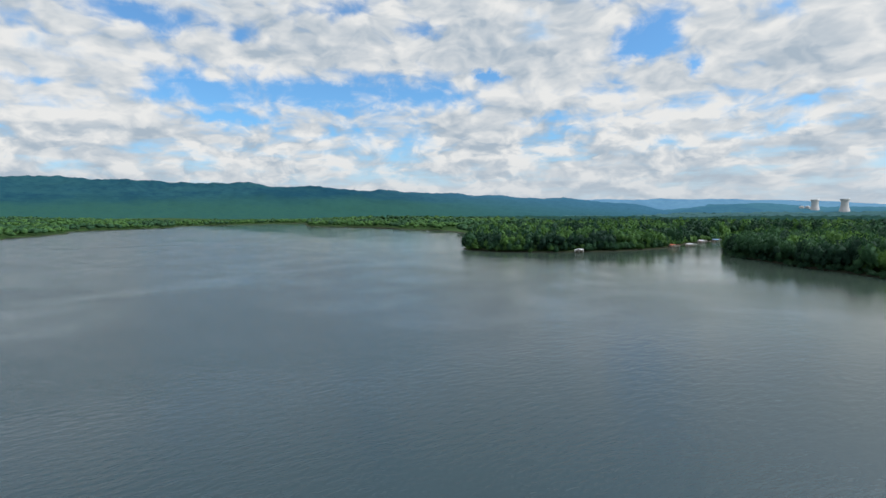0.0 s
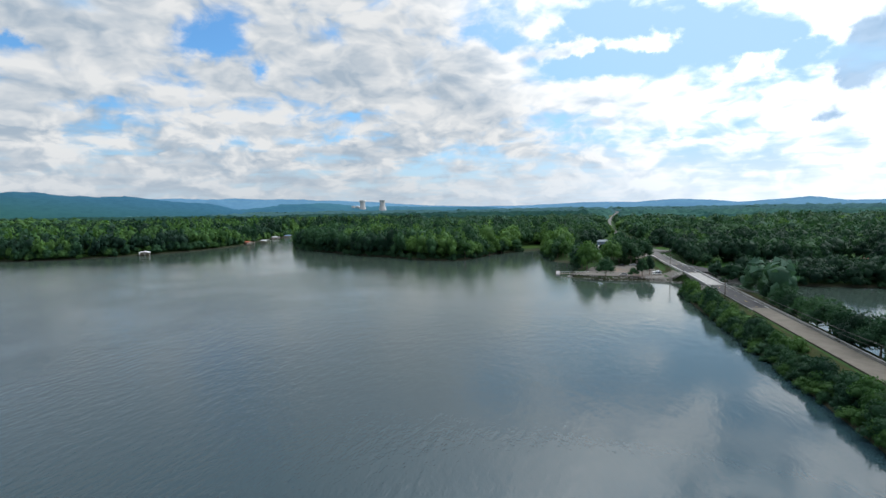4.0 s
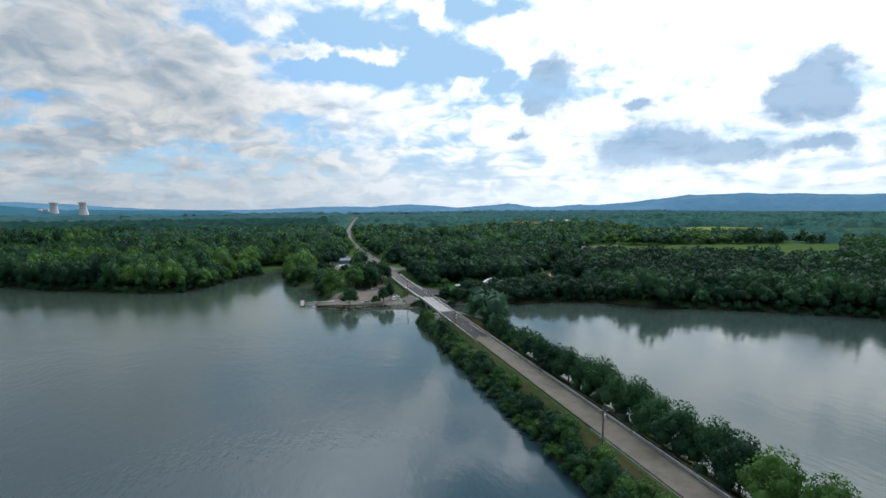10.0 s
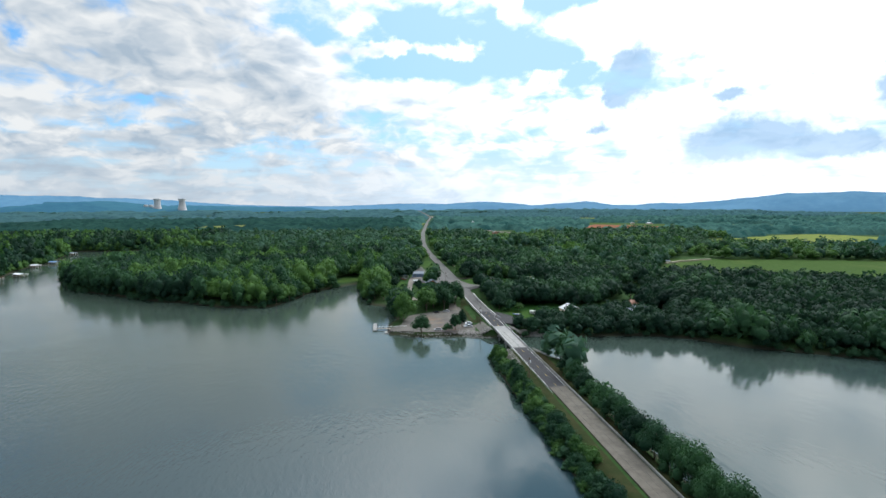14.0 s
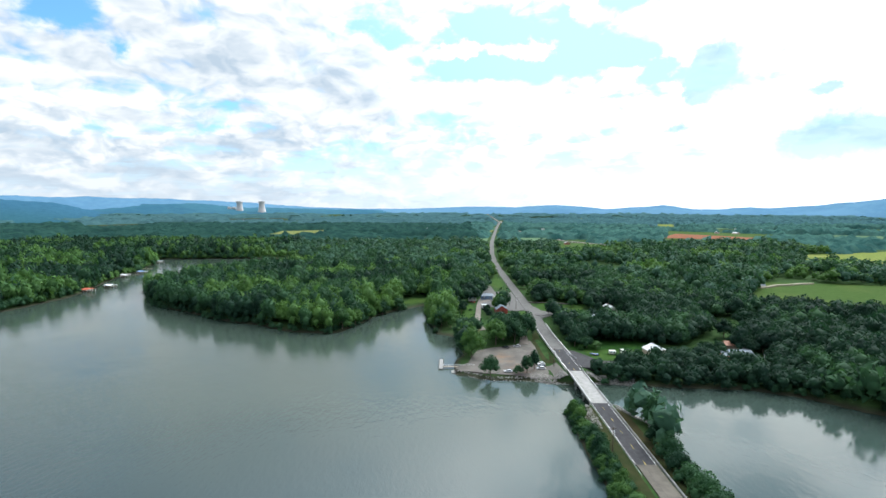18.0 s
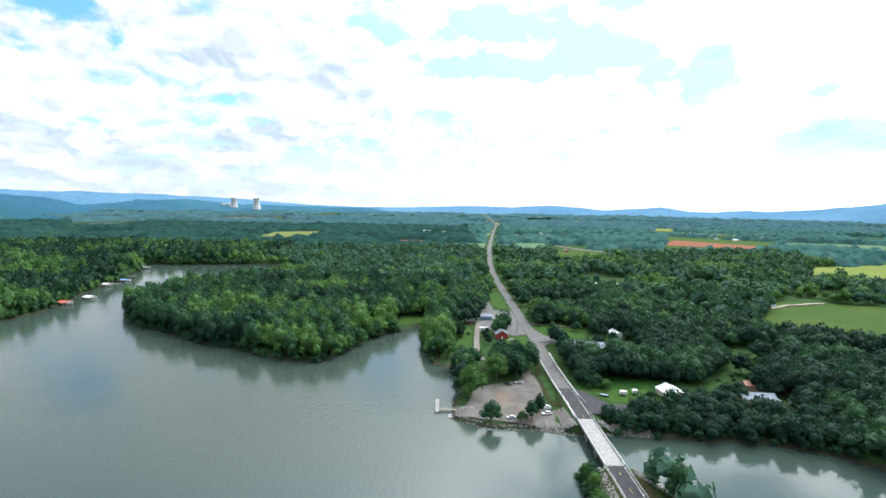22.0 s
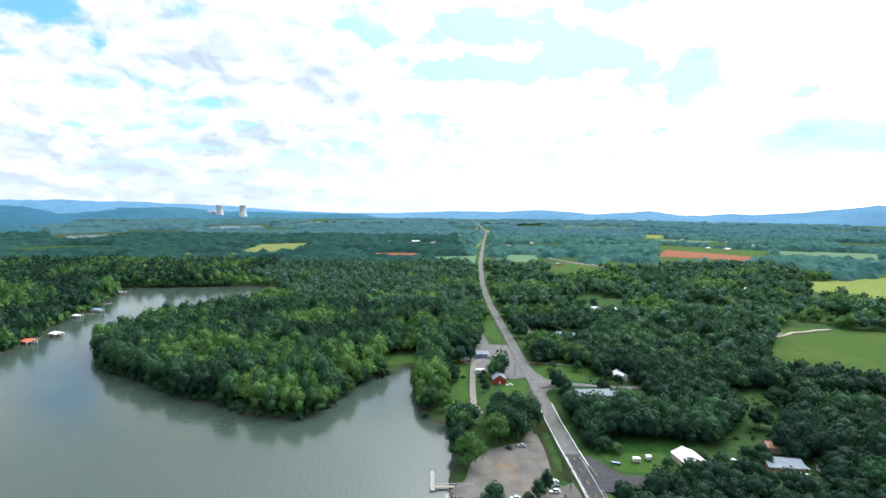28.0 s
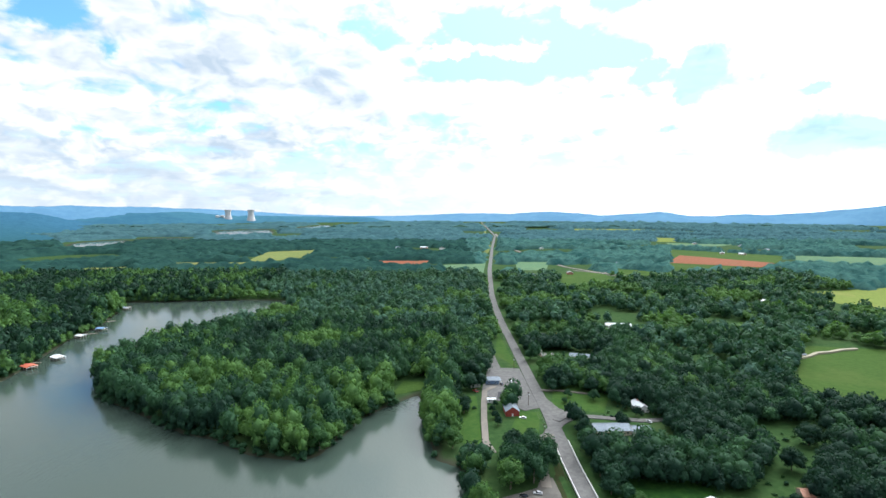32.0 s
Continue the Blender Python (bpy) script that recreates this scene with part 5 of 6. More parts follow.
# ---- utility poles and wires ----
def utility_pole(x, y, z, tall, label="wooden utility pole beside the causeway road", arm=1.2, lamp=False):
    ob = thing("utility_pole", pose(x, y, z), label, "utility pole", "utility poles")
    part("pole", rod((0, 0, -1), (0, 0, tall), 0.21, 0.14, 9), POLE_WOOD, ob)
    part("crossarm", boxed(-arm, arm, -0.07, 0.07, tall - 0.75, tall - 0.6), POLE_WOOD, ob)
    for dx in (-arm + 0.1, 0, arm - 0.1):
        part("insulator", rod((dx, 0, tall - 0.6 + (0.6 if dx == 0 else 0)), (dx, 0, tall - 0.42 + (0.6 if dx == 0 else 0)), 0.06, 0.04, 6), GALVANISED, ob)
    part("transformer", rod((0.32, 0, tall - 2.3), (0.32, 0, tall - 1.4), 0.24, sides=10), GALVANISED, ob, "grey pole transformer")
    return ob


POLES = [(-8, -277, 4.0, 10.6), (-8, -161, 4.0, 10.6), (-8, -45, 4.0, 9.2), (-9, 57, 2.3, 11.2), (-9.5, 160, 3.4, 10.5), (-10, 216, 3.4, 10), (-9, 300, 3.4, 10), (-8, 400, 3.5, 10)]
for x, y, z, tall in POLES:
    utility_pole(x, y, z, tall)
wires = thing("power_lines", pose(-8, -277, 4), "thin dark power lines hung between wooden poles", "power line")
for (xa, ya, za, ha), (xb, yb, zb, hb) in zip(POLES[:-1], POLES[1:]):
    for dx, dz in ((-1.1, -0.4), (0, 0.2), (1.1, -0.4)):
        bm = bmesh.new()
        rings = []
        for k in range(13):
            s = k / 12
            p = Vector((xa + (xb - xa) * s + dx + 8, ya + (yb - ya) * s + 277, (za + ha) * (1 - s) + (zb + hb) * s + dz - 6 * s * (1 - s) * 0.45 - 4))
            rings.append([bm.verts.new(p + Vector(o)) for o in ((-0.03, 0, 0), (0, 0, 0.03), (0.03, 0, 0), (0, 0, -0.03))])
        for a, b in zip(rings[:-1], rings[1:]):
            for i in range(4):
                bm.faces.new((a[i], a[(i + 1) % 4], b[(i + 1) % 4], b[i]))
        part("wire", bm, WIRE, wires)
strip("kerb", [(4.35, -290, 4.68), (4.35, -0.4, 4.68)], 0.11, CONCRETE, "low pale concrete kerb wall under the guardrail", 0, 0.6, category="kerb")
for x0, y0, y1 in ((-4.5, 46.5, 150), (4.55, 76, 158)):
    strip("kerb", [(road_x(y) + x0, y, road_z(y) + 0.75) for y in np.linspace(y0, y1, 12)], 0.2, CONCRETE_NEW, "pale concrete barrier along the bridge landing", 0, 1.1, category="barrier")


# ---- buildings ----
def gable(bm, w, d, z0, rise, over, thick):
    """Two roof slabs with the ridge along y."""
    for s in (-1, 1):
        a, b = Vector((0, 0, z0 + rise)), Vector((s * (w / 2 + over), 0, z0 - over * rise / (w / 2)))
        for y0, y1 in ((-d / 2 - over, d / 2 + over),):
            ring = [Vector((p.x, y, p.z + dz)) for dz in (0, thick) for y in (y0, y1) for p in (a, b)]
            v = [bm.verts.new(p) for p in ring]
            quads = ((0, 1, 3, 2), (4, 6, 7, 5), (0, 4, 5, 1), (2, 3, 7, 6), (0, 2, 6, 4), (1, 5, 7, 3))
            for q in quads:
                bm.faces.new([v[i] for i in (q if s < 0 else reversed(q))])
    return bm


def seams(bm, w, d, z0, rise, over, thick, gap):
    """Standing ribs of a metal roof."""
    n = int((d + 2 * over) / gap)
    for k in range(n + 1):
        y = -d / 2 - over + k * (d + 2 * over) / n
        for s in (-1, 1):
            e = w / 2 + over
            rod((0, y, z0 + rise + thick + 0.02), (s * e, y, z0 - over * rise / (w / 2) + thick + 0.02), 0.035, sides=4, bm=bm)
    return bm


def window(parent, m, w, h):
    ob = shared("window", WINDOW_PANE, parent, m @ Matrix.Diagonal((w, 1, h, 1)))
    for sx, sz, lx, lz in ((-0.5, 0, 0.08, 1.08), (0.5, 0, 0.08, 1.08), (0, -0.5, 1, 0.08), (0, 0.5, 1, 0.08)):
        shared("frame", FRAME_BAR, ob, Matrix.Translation((sx, -0.03, sz)) @ Matrix.Diagonal((lx, 1, lz, 1)))
    return ob


def plain_mesh(name, bm, mat):
    me = bpy.data.meshes.new(name)
    bm.to_mesh(me), bm.free()
    me.materials.append(mat)
    return me


WINDOW_PANE = plain_mesh("window", boxed(-0.5, 0.5, -0.03, 0.03, -0.5, 0.5), GLASS)
FRAME_BAR = plain_mesh("frame", boxed(-0.5, 0.5, -0.03, 0.03, -0.5, 0.5), PAINT_WHITE)


def house(x, y, turn, w, d, wall_h, rise, walls, roof, label, category="house", name="house", z=None, door=DARK, chimney=False, ribs=0.0, big_door=False, porch=0.0, windows=True, over=0.45, group=""):
    """A gabled building, ridge along its depth; the front looks to -y before it is turned."""
    z = at_ground(x, y) if z is None else z
    ob = thing(name, pose(x, y, z, 0, 0, turn), label, category, group)
    bm = boxed(-w / 2, w / 2, -d / 2, d / 2, -0.6, wall_h)
    for s in (-1, 1):
        v = [bm.verts.new(p) for p in ((-w / 2, s * d / 2, wall_h), (w / 2, s * d / 2, wall_h), (0, s * d / 2, wall_h + rise))]
        bm.faces.new(v if s < 0 else list(reversed(v)))
    part("wall", bm, walls, ob)
    top = part("roof", gable(bmesh.new(), w, d, wall_h, rise, over, 0.14), roof, ob)
    if ribs:
        part("rib", seams(bmesh.new(), w, d, wall_h, rise, over, 0.14, ribs), roof, top)
    part("ridge_cap", rod((0, -d / 2 - over, wall_h + rise + 0.15), (0, d / 2 + over, wall_h + rise + 0.15), 0.12, sides=6), roof, ob)
    if big_door:
        part("barn_door", boxed(-w * 0.22, w * 0.22, -d / 2 - 0.08, -d / 2 + 0.02, 0, wall_h * 0.85), door, ob)
    else:
        part("door", boxed(-0.5, 0.5, -d / 2 - 0.06, -d / 2 + 0.02, 0, 2.05), door, ob)
    if windows:
        for k in (-0.30, 0.30):
            window(ob, Matrix.Translation((k * w, -d / 2 - 0.02, 1.6)), 1.1, 1.2)
        for s in (-1, 1):
            for k in range(max(2, int(d / 4))):
                window(ob, Matrix.Translation((s * (w / 2 + 0.02), -d / 2 + (k + 0.5) * d / max(2, int(d / 4)), 1.6)) @ pose(0, 0, 0, 0, 0, 90 * s), 1.1, 1.2)
    if chimney:
        part("chimney", boxed(-0.4, 0.4, d * 0.2, d * 0.2 + 0.8, wall_h, wall_h + rise + 0.9, bevel=0.04), BRICK, ob)
    if porch:
        part("porch_roof", boxed(-w / 2 - 0.2, w / 2 + 0.2, -d / 2 - porch, -d / 2 + 0.1, wall_h - 0.35, wall_h - 0.2), roof, ob)
        for s in (-1, 0, 1):
            part("porch_post", rod((s * (w / 2 - 0.2), -d / 2 - porch + 0.2, -0.3), (s * (w / 2 - 0.2), -d / 2 - porch + 0.2, wall_h - 0.35), 0.08, sides=6), PAINT_WHITE, ob)
    return ob


house(-24.2, 203, 2, 9.2, 13, 3.6, 3.0, WOOD_RED, ROOF_METAL, "dark red wooden barn with a pale metal roof", "barn", "barn", 3.2, PAINT_WHITE, ribs=1.0, windows=False)
house(-31.8, 264, 90, 8, 10.5, 3.4, 1.6, SIDING_BLUE, ROOF_METAL, "blue roadside store with a pale metal roof", "store", "store", 3.5, SIDING_WHITE, porch=2.0)
house(-45.6, 259, 90, 8, 7.5, 3.0, 1.8, SIDING_WHITE, ROOF_BLUE, "small white house with a blue roof", "house", z=3.3)
house(-36, 223, 90, 3.2, 6, 2.6, 0.4, SIDING_WHITE, ROOF_WHITE, "white box trailer beside the store lot", "shed", "shed", 3.2)
house(35, 172, 92, 12, 23, 3.0, 2.2, SIDING_TAN, ROOF_METAL, "long low house with a pale blue metal roof", ribs=1.2)
house(53.5, 170, 88, 9, 11, 2.8, 1.8, SIDING_WHITE, ROOF_METAL, "small house with a pale metal roof")
house(67, 208, 8, 8.5, 12.5, 3.2, 2.0, SIDING_WHITE, ROOF_WHITE, "white house with a pale roof among trees", chimney=True)
house(57.2, 81, 6, 11.5, 13.5, 3.2, 2.4, SIDING_TAN, ROOF_WHITE, "tan outbuilding with a bright white metal roof", "garage", "garage", big_door=True, door=PAINT_WHITE, ribs=1.2, windows=False)
house(101, 76.5, 84, 11, 17, 2.9, 2.0, BRICK, ROOF_METAL, "long house with a grey metal roof under trees", ribs=1.2, porch=1.8)
house(108.5, 94, 80, 8, 9, 3.2, 1.7, WOOD, ROOF_RUST, "old wooden shed with a rusty roof", "shed", "shed", windows=False, big_door=True)
house(121, 72, 86, 5, 8, 2.6, 1.0, SIDING_WHITE, ROOF_METAL, "small white mobile home", "mobile home", "mobile_home")
house(19, 347, 70, 8, 10, 3, 2.0, SIDING_TAN, ROOF_GREY, "small house with grey shingles beside the road", chimney=True)
house(27, 334, 90, 8, 11, 2.8, 1.8, BRICK, ROOF_GREY, "brown house with a grey roof under trees")
house(23.5, 314, 90, 3.5, 8, 2.6, 0.5, SIDING_WHITE, ROOF_WHITE, "white trailer beside the road", "shed", "shed")
house(57, 331, 72, 9, 18, 3, 1.8, SIDING_TAN, ROOF_METAL, "long building with a pale blue-white metal roof", "building", "building", ribs=1.5)
house(133, 452, 82, 11, 28, 4, 1.6, SIDING_WHITE, ROOF_WHITE, "long white metal workshop", "workshop", "workshop", big_door=True, ribs=1.5)
house(109, 447, 70, 8, 10, 3.2, 1.4, SIDING_TAN, ROOF_WHITE, "white-roofed tan storage shed beside a workshop", "shed", "shed", windows=False)
house(97, 424, 20, 7, 8, 3, 1.4, SIDING_TAN, ROOF_METAL, "pale storage shed among trees", "shed", "shed", windows=False)
house(34, 409, 80, 6, 9, 3, 1.2, SIDING_WHITE, ROOF_METAL, "pale shed beside the woods", "shed", "shed", windows=False)
house(48, 392, 75, 7, 10, 3, 1.3, SIDING_TAN, ROOF_WHITE, "white-roofed shed in a clearing", "shed", "shed", windows=False)
house(83, 224, 60, 5, 12, 2.6, 1.0, SIDING_TAN, ROOF_GREY, "grey-roofed mobile home among trees", "mobile home", "mobile_home")
house(-731, 668, 40, 9, 12, 3, 2, SIDING_WHITE, ROOF_GREY, "lake house with a grey roof among trees")
house(-600, 495, 30, 9, 13, 3, 2, SIDING_TAN, ROOF_GREY, "lake house with a grey roof on a lawn")
house(190, 412, 15, 8, 11, 3, 1.8, SIDING_WHITE, ROOF_WHITE, "white house in a small clearing")
house(268, 334, 60, 4, 6, 2.6, 1, SIDING_TAN, ROOF_METAL, "pale farm building beside the pasture", "farm building", "farm_building", windows=False, big_door=True)
house(395, 585, 30, 12, 22, 4, 2, SIDING_WHITE, ROOF_WHITE, "white farm building beside a tree line", "farm building", "farm_building", windows=False, big_door=True)
house(345, 668, 20, 10, 18, 4, 2, SIDING_WHITE, ROOF_METAL, "pale farm building at the hayfield", "farm building", "farm_building", windows=False, big_door=True)

# Homes of the far settlement, and farms across the valley.
SETTLEMENT = ((-330, 1290), (-300, 1330), (-262, 1300), (-228, 1345), (-190, 1310), (-150, 1350), (-120, 1300), (-80, 1340), (-40, 1290), (-340, 1400), (-280, 1420),
              (-230, 1440), (-170, 1430), (-110, 1425), (-60, 1400), (-20, 1380), (-360, 1520), (-290, 1550), (-210, 1540), (-130, 1560), (-70, 1520), (-450, 1600),
              (-380, 1680), (-250, 1700), (-150, 1690), (-560, 1780), (-480, 1900), (-40, 1210), (-140, 1225),)
FARMS = ((60, 900), (75, 860), (105, 880), (130, 900), (150, 870), (90, 940), (190, 920), (330, 1060), (350, 1090), (300, 1020), (480, 1700), (560, 1850), (640, 1760),
         (700, 1950), (820, 1700), (930, 1600), (880, 1900), (1050, 1750), (240, 1500), (300, 1650), (250, 1900), (720, 1330), (760, 1300), (900, 1420), (980, 1380),)
hr = random.Random(8)
for n, (x, y) in enumerate(SETTLEMENT + FARMS):
    wide = hr.uniform(9, 13) * (1.5 if y > 1500 else 1)
    house(x, y, hr.uniform(0, 180), wide, wide * hr.uniform(1.2, 1.8), 3.6, 2.4, hr.choice((SIDING_WHITE, SIDING_TAN, BRICK)), hr.choice((ROOF_WHITE, ROOF_METAL, ROOF_GREY, ROOF_WHITE)),
          "far small house among trees in the valley", z=at_ground(x, y), windows=False, group="far homes")

# ---- cooling towers ----
def cooling_tower(x, y, label):
    ob = thing("cooling_tower", pose(x, y, 2), label, "cooling tower", "cooling towers")
    bm, rings, n = bmesh.new(), [], 40
    prof = [(9, 36), (20, 32.6), (35, 28.4), (50, 24.4), (65, 21.2), (75, 20.4), (86, 22.0), (96, 25.2), (104, 28.0), (104, 27.0), (86, 21.0), (50, 23.4), (9, 35)]
    for z, r in prof:
        rings.append([bm.verts.new((r * math.cos(2 * math.pi * k / n), r * math.sin(2 * math.pi * k / n), z)) for k in range(n)])
    for a, b in zip(rings, rings[1:] + rings[:1]):
        for k in range(n):
            bm.faces.new((a[k], a[(k + 1) % n], b[(k + 1) % n], b[k]))
    part("shell", bm, TOWER_CONCRETE, ob, smooth=True)
    part("rim", rod((0, 0, 0), (0, 0, 1.5), 38, sides=40), TOWER_CONCRETE, ob)
    leg = plain_mesh("leg", rod((37, 0, -3), (35.6, 2.6, 9.4), 0.9, sides=5), TOWER_CONCRETE)
    leg2 = plain_mesh("leg", rod((37, 2.6, -3), (35.6, 0, 9.4), 0.9, sides=5), TOWER_CONCRETE)
    for k in range(22):
        shared("leg", leg if k % 2 else leg2, ob, pose(0, 0, 0, 0, 0, 360 * k / 22))
    return ob


cooling_tower(-1716, 3920, "huge pale concrete cooling tower on the horizon")
cooling_tower(-1540, 3920, "huge pale concrete cooling tower on the horizon")
for x, y, r, h in ((-1800, 3925, 15, 56), (-1772, 3950, 15, 56)):
    reactor = thing("reactor_building", pose(x, y, 2), "pale domed concrete reactor building beside cooling towers", "building", "reactor buildings")
    part("wall", rod((0, 0, -3), (0, 0, h), r, sides=28), TOWER_CONCRETE, reactor, smooth=False)
    bm = bmesh.new()
    bmesh.ops.create_uvsphere(bm, u_segments=28, v_segments=8, radius=r, matrix=Matrix.Translation((0, 0, h)) @ Matrix.Diagonal((1, 1, 0.3, 1)))
    part("dome", bm, TOWER_CONCRETE, reactor, smooth=True)
hall = thing("turbine_hall", pose(-1690, 3870, 2), "long dark industrial hall beside cooling towers", "building")
part("wall", boxed(-60, 50, -14, 14, -3, 12), SIDING_BLUE, hall)
part("roof", boxed(-61, 51, -15, 15, 12, 13.5), ROOF_GREY, hall)


# ---- boathouses and docks ----
def boathouse(x, y, turn, w, d, roof, label):
    """An open-sided shelter on posts over the water, with a walkway; the open end looks to -y before it is turned."""
    ob = thing("boathouse", pose(x, y, 0, 0, 0, turn), label, "boathouse", "boathouses")
    for sx in (-1, 0, 1):
        for k in range(3):
            part("post", rod((sx * (w / 2 - 0.15), -d / 2 + 0.2 + k * (d - 0.4) / 2, -1.6), (sx * (w / 2 - 0.15), -d / 2 + 0.2 + k * (d - 0.4) / 2, 3.0), 0.12, sides=7), PAINT_WHITE, ob) if sx or k != 1 else None
    part("roof", gable(bmesh.new(), w, d, 3.0, 0.9, 0.5, 0.12), roof, ob)
    part("fascia", boxed(-w / 2 - 0.4, w / 2 + 0.4, -d / 2 - 0.46, -d / 2 - 0.36, 2.65, 2.95), PAINT_WHITE, ob)
    for x0, x1 in ((-w / 2, -w / 2 + 0.9), (w / 2 - 0.9, w / 2)):
        part("walkway", boxed(x0, x1, -d / 2, d / 2, 0.45, 0.6), WOOD, ob)
    part("back_wall", boxed(-w / 2, w / 2, d / 2 - 0.15, d / 2, 0.4, 3.0), WOOD, ob)
    return ob


def jetty(x, y, turn, length, wide, label="weathered wooden jetty over the water"):
    ob = thing("jetty", pose(x, y, 0, 0, 0, turn), label, "jetty", "jetties")
    n = max(3, int(length / 1.2))
    plank = plain_mesh("plank", boxed(-wide / 2, wide / 2, -0.52, 0.52, 0.5, 0.58), WOOD)
    for k in range(n):
        shared("plank", plank, ob, Matrix.Translation((0, (k + 0.5) * length / n, 0)))
    for k in range(int(length / 4) + 1):
        for s in (-1, 1):
            part("pile", rod((s * wide / 2, 0.2 + k * 4, -1.5), (s * wide / 2, 0.2 + k * 4, 1.0), 0.11, sides=6), POLE_WOOD, ob)
    return ob


boathouse(-446, 314, 62, 9, 11, ROOF_RED, "open boathouse with an orange-red roof on white posts")
boathouse(-440.5, 342.5, 62, 8, 11, ROOF_WHITE, "open boathouse with a white roof on posts")
boathouse(-466, 170, 40, 9, 10, ROOF_WHITE, "white-roofed boathouse on posts over the water")
boathouse(-473.5, 459, 80, 8, 9, ROOF_BLUE, "open boathouse with a blue roof")
boathouse(-475, 425, 75, 7, 8, ROOF_WHITE, "small white-roofed boathouse on posts")
boathouse(-518, 583, 70, 8, 9, ROOF_METAL, "pale-roofed boathouse at the channel bend")
boathouse(-566, 660, 100, 8, 9, ROOF_WHITE, "white-roofed boathouse at the channel end")
jetty(-452, 347, -70, 12, 1.8)
jetty(-482, 440, -75, 14, 1.6)
jetty(-502, 500, -60, 17, 2.0)
jetty(-538, 598, -70, 16, 1.6)
jetty(-380, 311, 82, 10, 1.2, "narrow old jetty under overhanging trees")
jetty(-458, 330, -80, 10, 1.4)
jetty(-486, 462, -85, 9, 1.4)
house(-497, 205, 40, 6, 8, 2.8, 1.4, SIDING_WHITE, ROOF_WHITE, "small white cabin above the boathouse", "cabin", "cabin", windows=True)

ramp_dock = thing("boat_dock", pose(-71.8, 60.5, 0), "pale floating boat dock at the launch ramp", "dock")
for k in range(6):
    part("dock_section", boxed(-1.1, 1.1, 3.0 * k, 3.0 * k + 2.9, 0.12, 0.62, bevel=0.05), CONCRETE, ramp_dock)
part("gangway", boxed(1.1, 19.0, 2.0, 3.6, 0.75, 0.92), WOOD, ramp_dock, "grey wooden gangway")
for y in (2.05, 3.55):
    part("handrail", rod((1.2, y, 1.9), (19, y, 2.1), 0.06, sides=6), GALVANISED, ramp_dock)
    for k in range(7):
        part("rail_post", rod((1.3 + 2.9 * k, y, 0.7), (1.3 + 2.9 * k, y, 2.0), 0.05, sides=6), GALVANISED, ramp_dock)
for y in (0.4, 8.8, 17.2):
    for s in (-1, 1):
        part("pile", rod((s * 1.25, y, -2), (s * 1.25, y, 1.7), 0.13, sides=7), POLE_WOOD, ramp_dock)
slab("boat_ramp", [(-66, 54), (-54.5, 53.5), (-54, 62), (-66, 58)], 0.35, CONCRETE, "grey concrete boat launch ramp", 0.9, "ramp")
strip("drive_gravel", [(-42, 146, 1.9), (-45.5, 160, 2.6), (-44, 190, 3.2), (-41.5, 222, 3.35), (-39, 246, 3.4), (-30, 256, 3.5)], 2.1, GRAVEL, "narrow gravel drive across a lawn", 0.25, 1.2, category="drive")
strip("drive_ramp", [(-4, 168, 3.75), (-11, 156, 3.5), (-15, 140, 3.0), (-17, 120, 2.2), (-18, 108, 1.72)], 2.6, GRAVEL, "gravel drive down to the boat ramp", 0.1, 1.2, category="drive")
strip("side_road", [(4, 188, 3.72), (10, 194, 3.7), (24, 196, 3.6), (38, 193, 3.6), (62, 188, 3.7), (90, 190, 3.9)], 2.8, ASPHALT_OLD, "narrow side road off the main road", 0.15, 1.3, category="road")
strip("field_track", [(5, 246, 3.8), (20, 245, 3.8), (42, 237, 3.9)], 1.3, GRAVEL, "thin pale track across a lawn", 0.12, 1.0, category="track")
def on_land(points, gap=30.0):
    """The points with others between them, each on the ground."""
    line = []
    for (x0, y0), (x1, y1) in zip(points[:-1], points[1:]):
        n = max(1, int(math.hypot(x1 - x0, y1 - y0) / gap))
        line += [(x0 + (x1 - x0) * k / n, y0 + (y1 - y0) * k / n) for k in range(n)]
    line = np.array(line + [points[-1]], float)
    return [tuple(p) for p in np.column_stack([line, ground(line)])]


strip("farm_track", on_land([(263, 905), (300, 860), (345, 800)]), 2.6, GRAVEL, "pale farm track through meadows", 0.7, 1.2, category="track")
strip("farm_track", on_land([(212, 985), (262, 930), (330, 1040)]), 2.6, GRAVEL, "pale farm track between sheds", 0.7, 1.2, category="track")
strip("branch_road", on_land([(178, 2300), (150, 1750), (150, 1500), (185, 1250), (212, 1050), (262, 930), (330, 860)]), 4.5, GRAVEL, "pale branch road curving off the highway", 0.8, 1.3, category="road")
strip("lane", on_land([(330, 690), (345, 640), (394, 632), (440, 700)]), 2.8, GRAVEL, "pale farm lane behind woods", 0.7, 1.2, category="lane")
strip("pasture_track", [(262, 327, 4.5), (275, 333, 4.8), (288, 342, 5), (303, 345, 5), (318, 352, 5), (337, 356, 5)], 1.7, SAND, "bare pale strip of earth in the pasture", 0.9, 2, category="track")
slab("dark_pad", [(-31, 229), (-29, 243), (-20.5, 243), (-20.2, 223)], 3.55, ASPHALT, "dark tarred pad beside the barn", 0.4, "pad")


# ---- vehicles ----
PAINTS = {k: car_paint(f"{k}_car_paint", c) for k, c in (("silver", (0.55, 0.56, 0.58)), ("white", (0.8, 0.8, 0.8)), ("black", (0.02, 0.02, 0.025)), ("red", (0.45, 0.04, 0.03)), ("blue", (0.05, 0.10, 0.25)))}
WHEEL = plain_mesh("wheel", rod((-0.11, 0, 0), (0.11, 0, 0), 0.33, sides=14), RUBBER)
HUB = plain_mesh("rim", rod((-0.12, 0, 0), (0.12, 0, 0), 0.19, sides=10), GALVANISED)


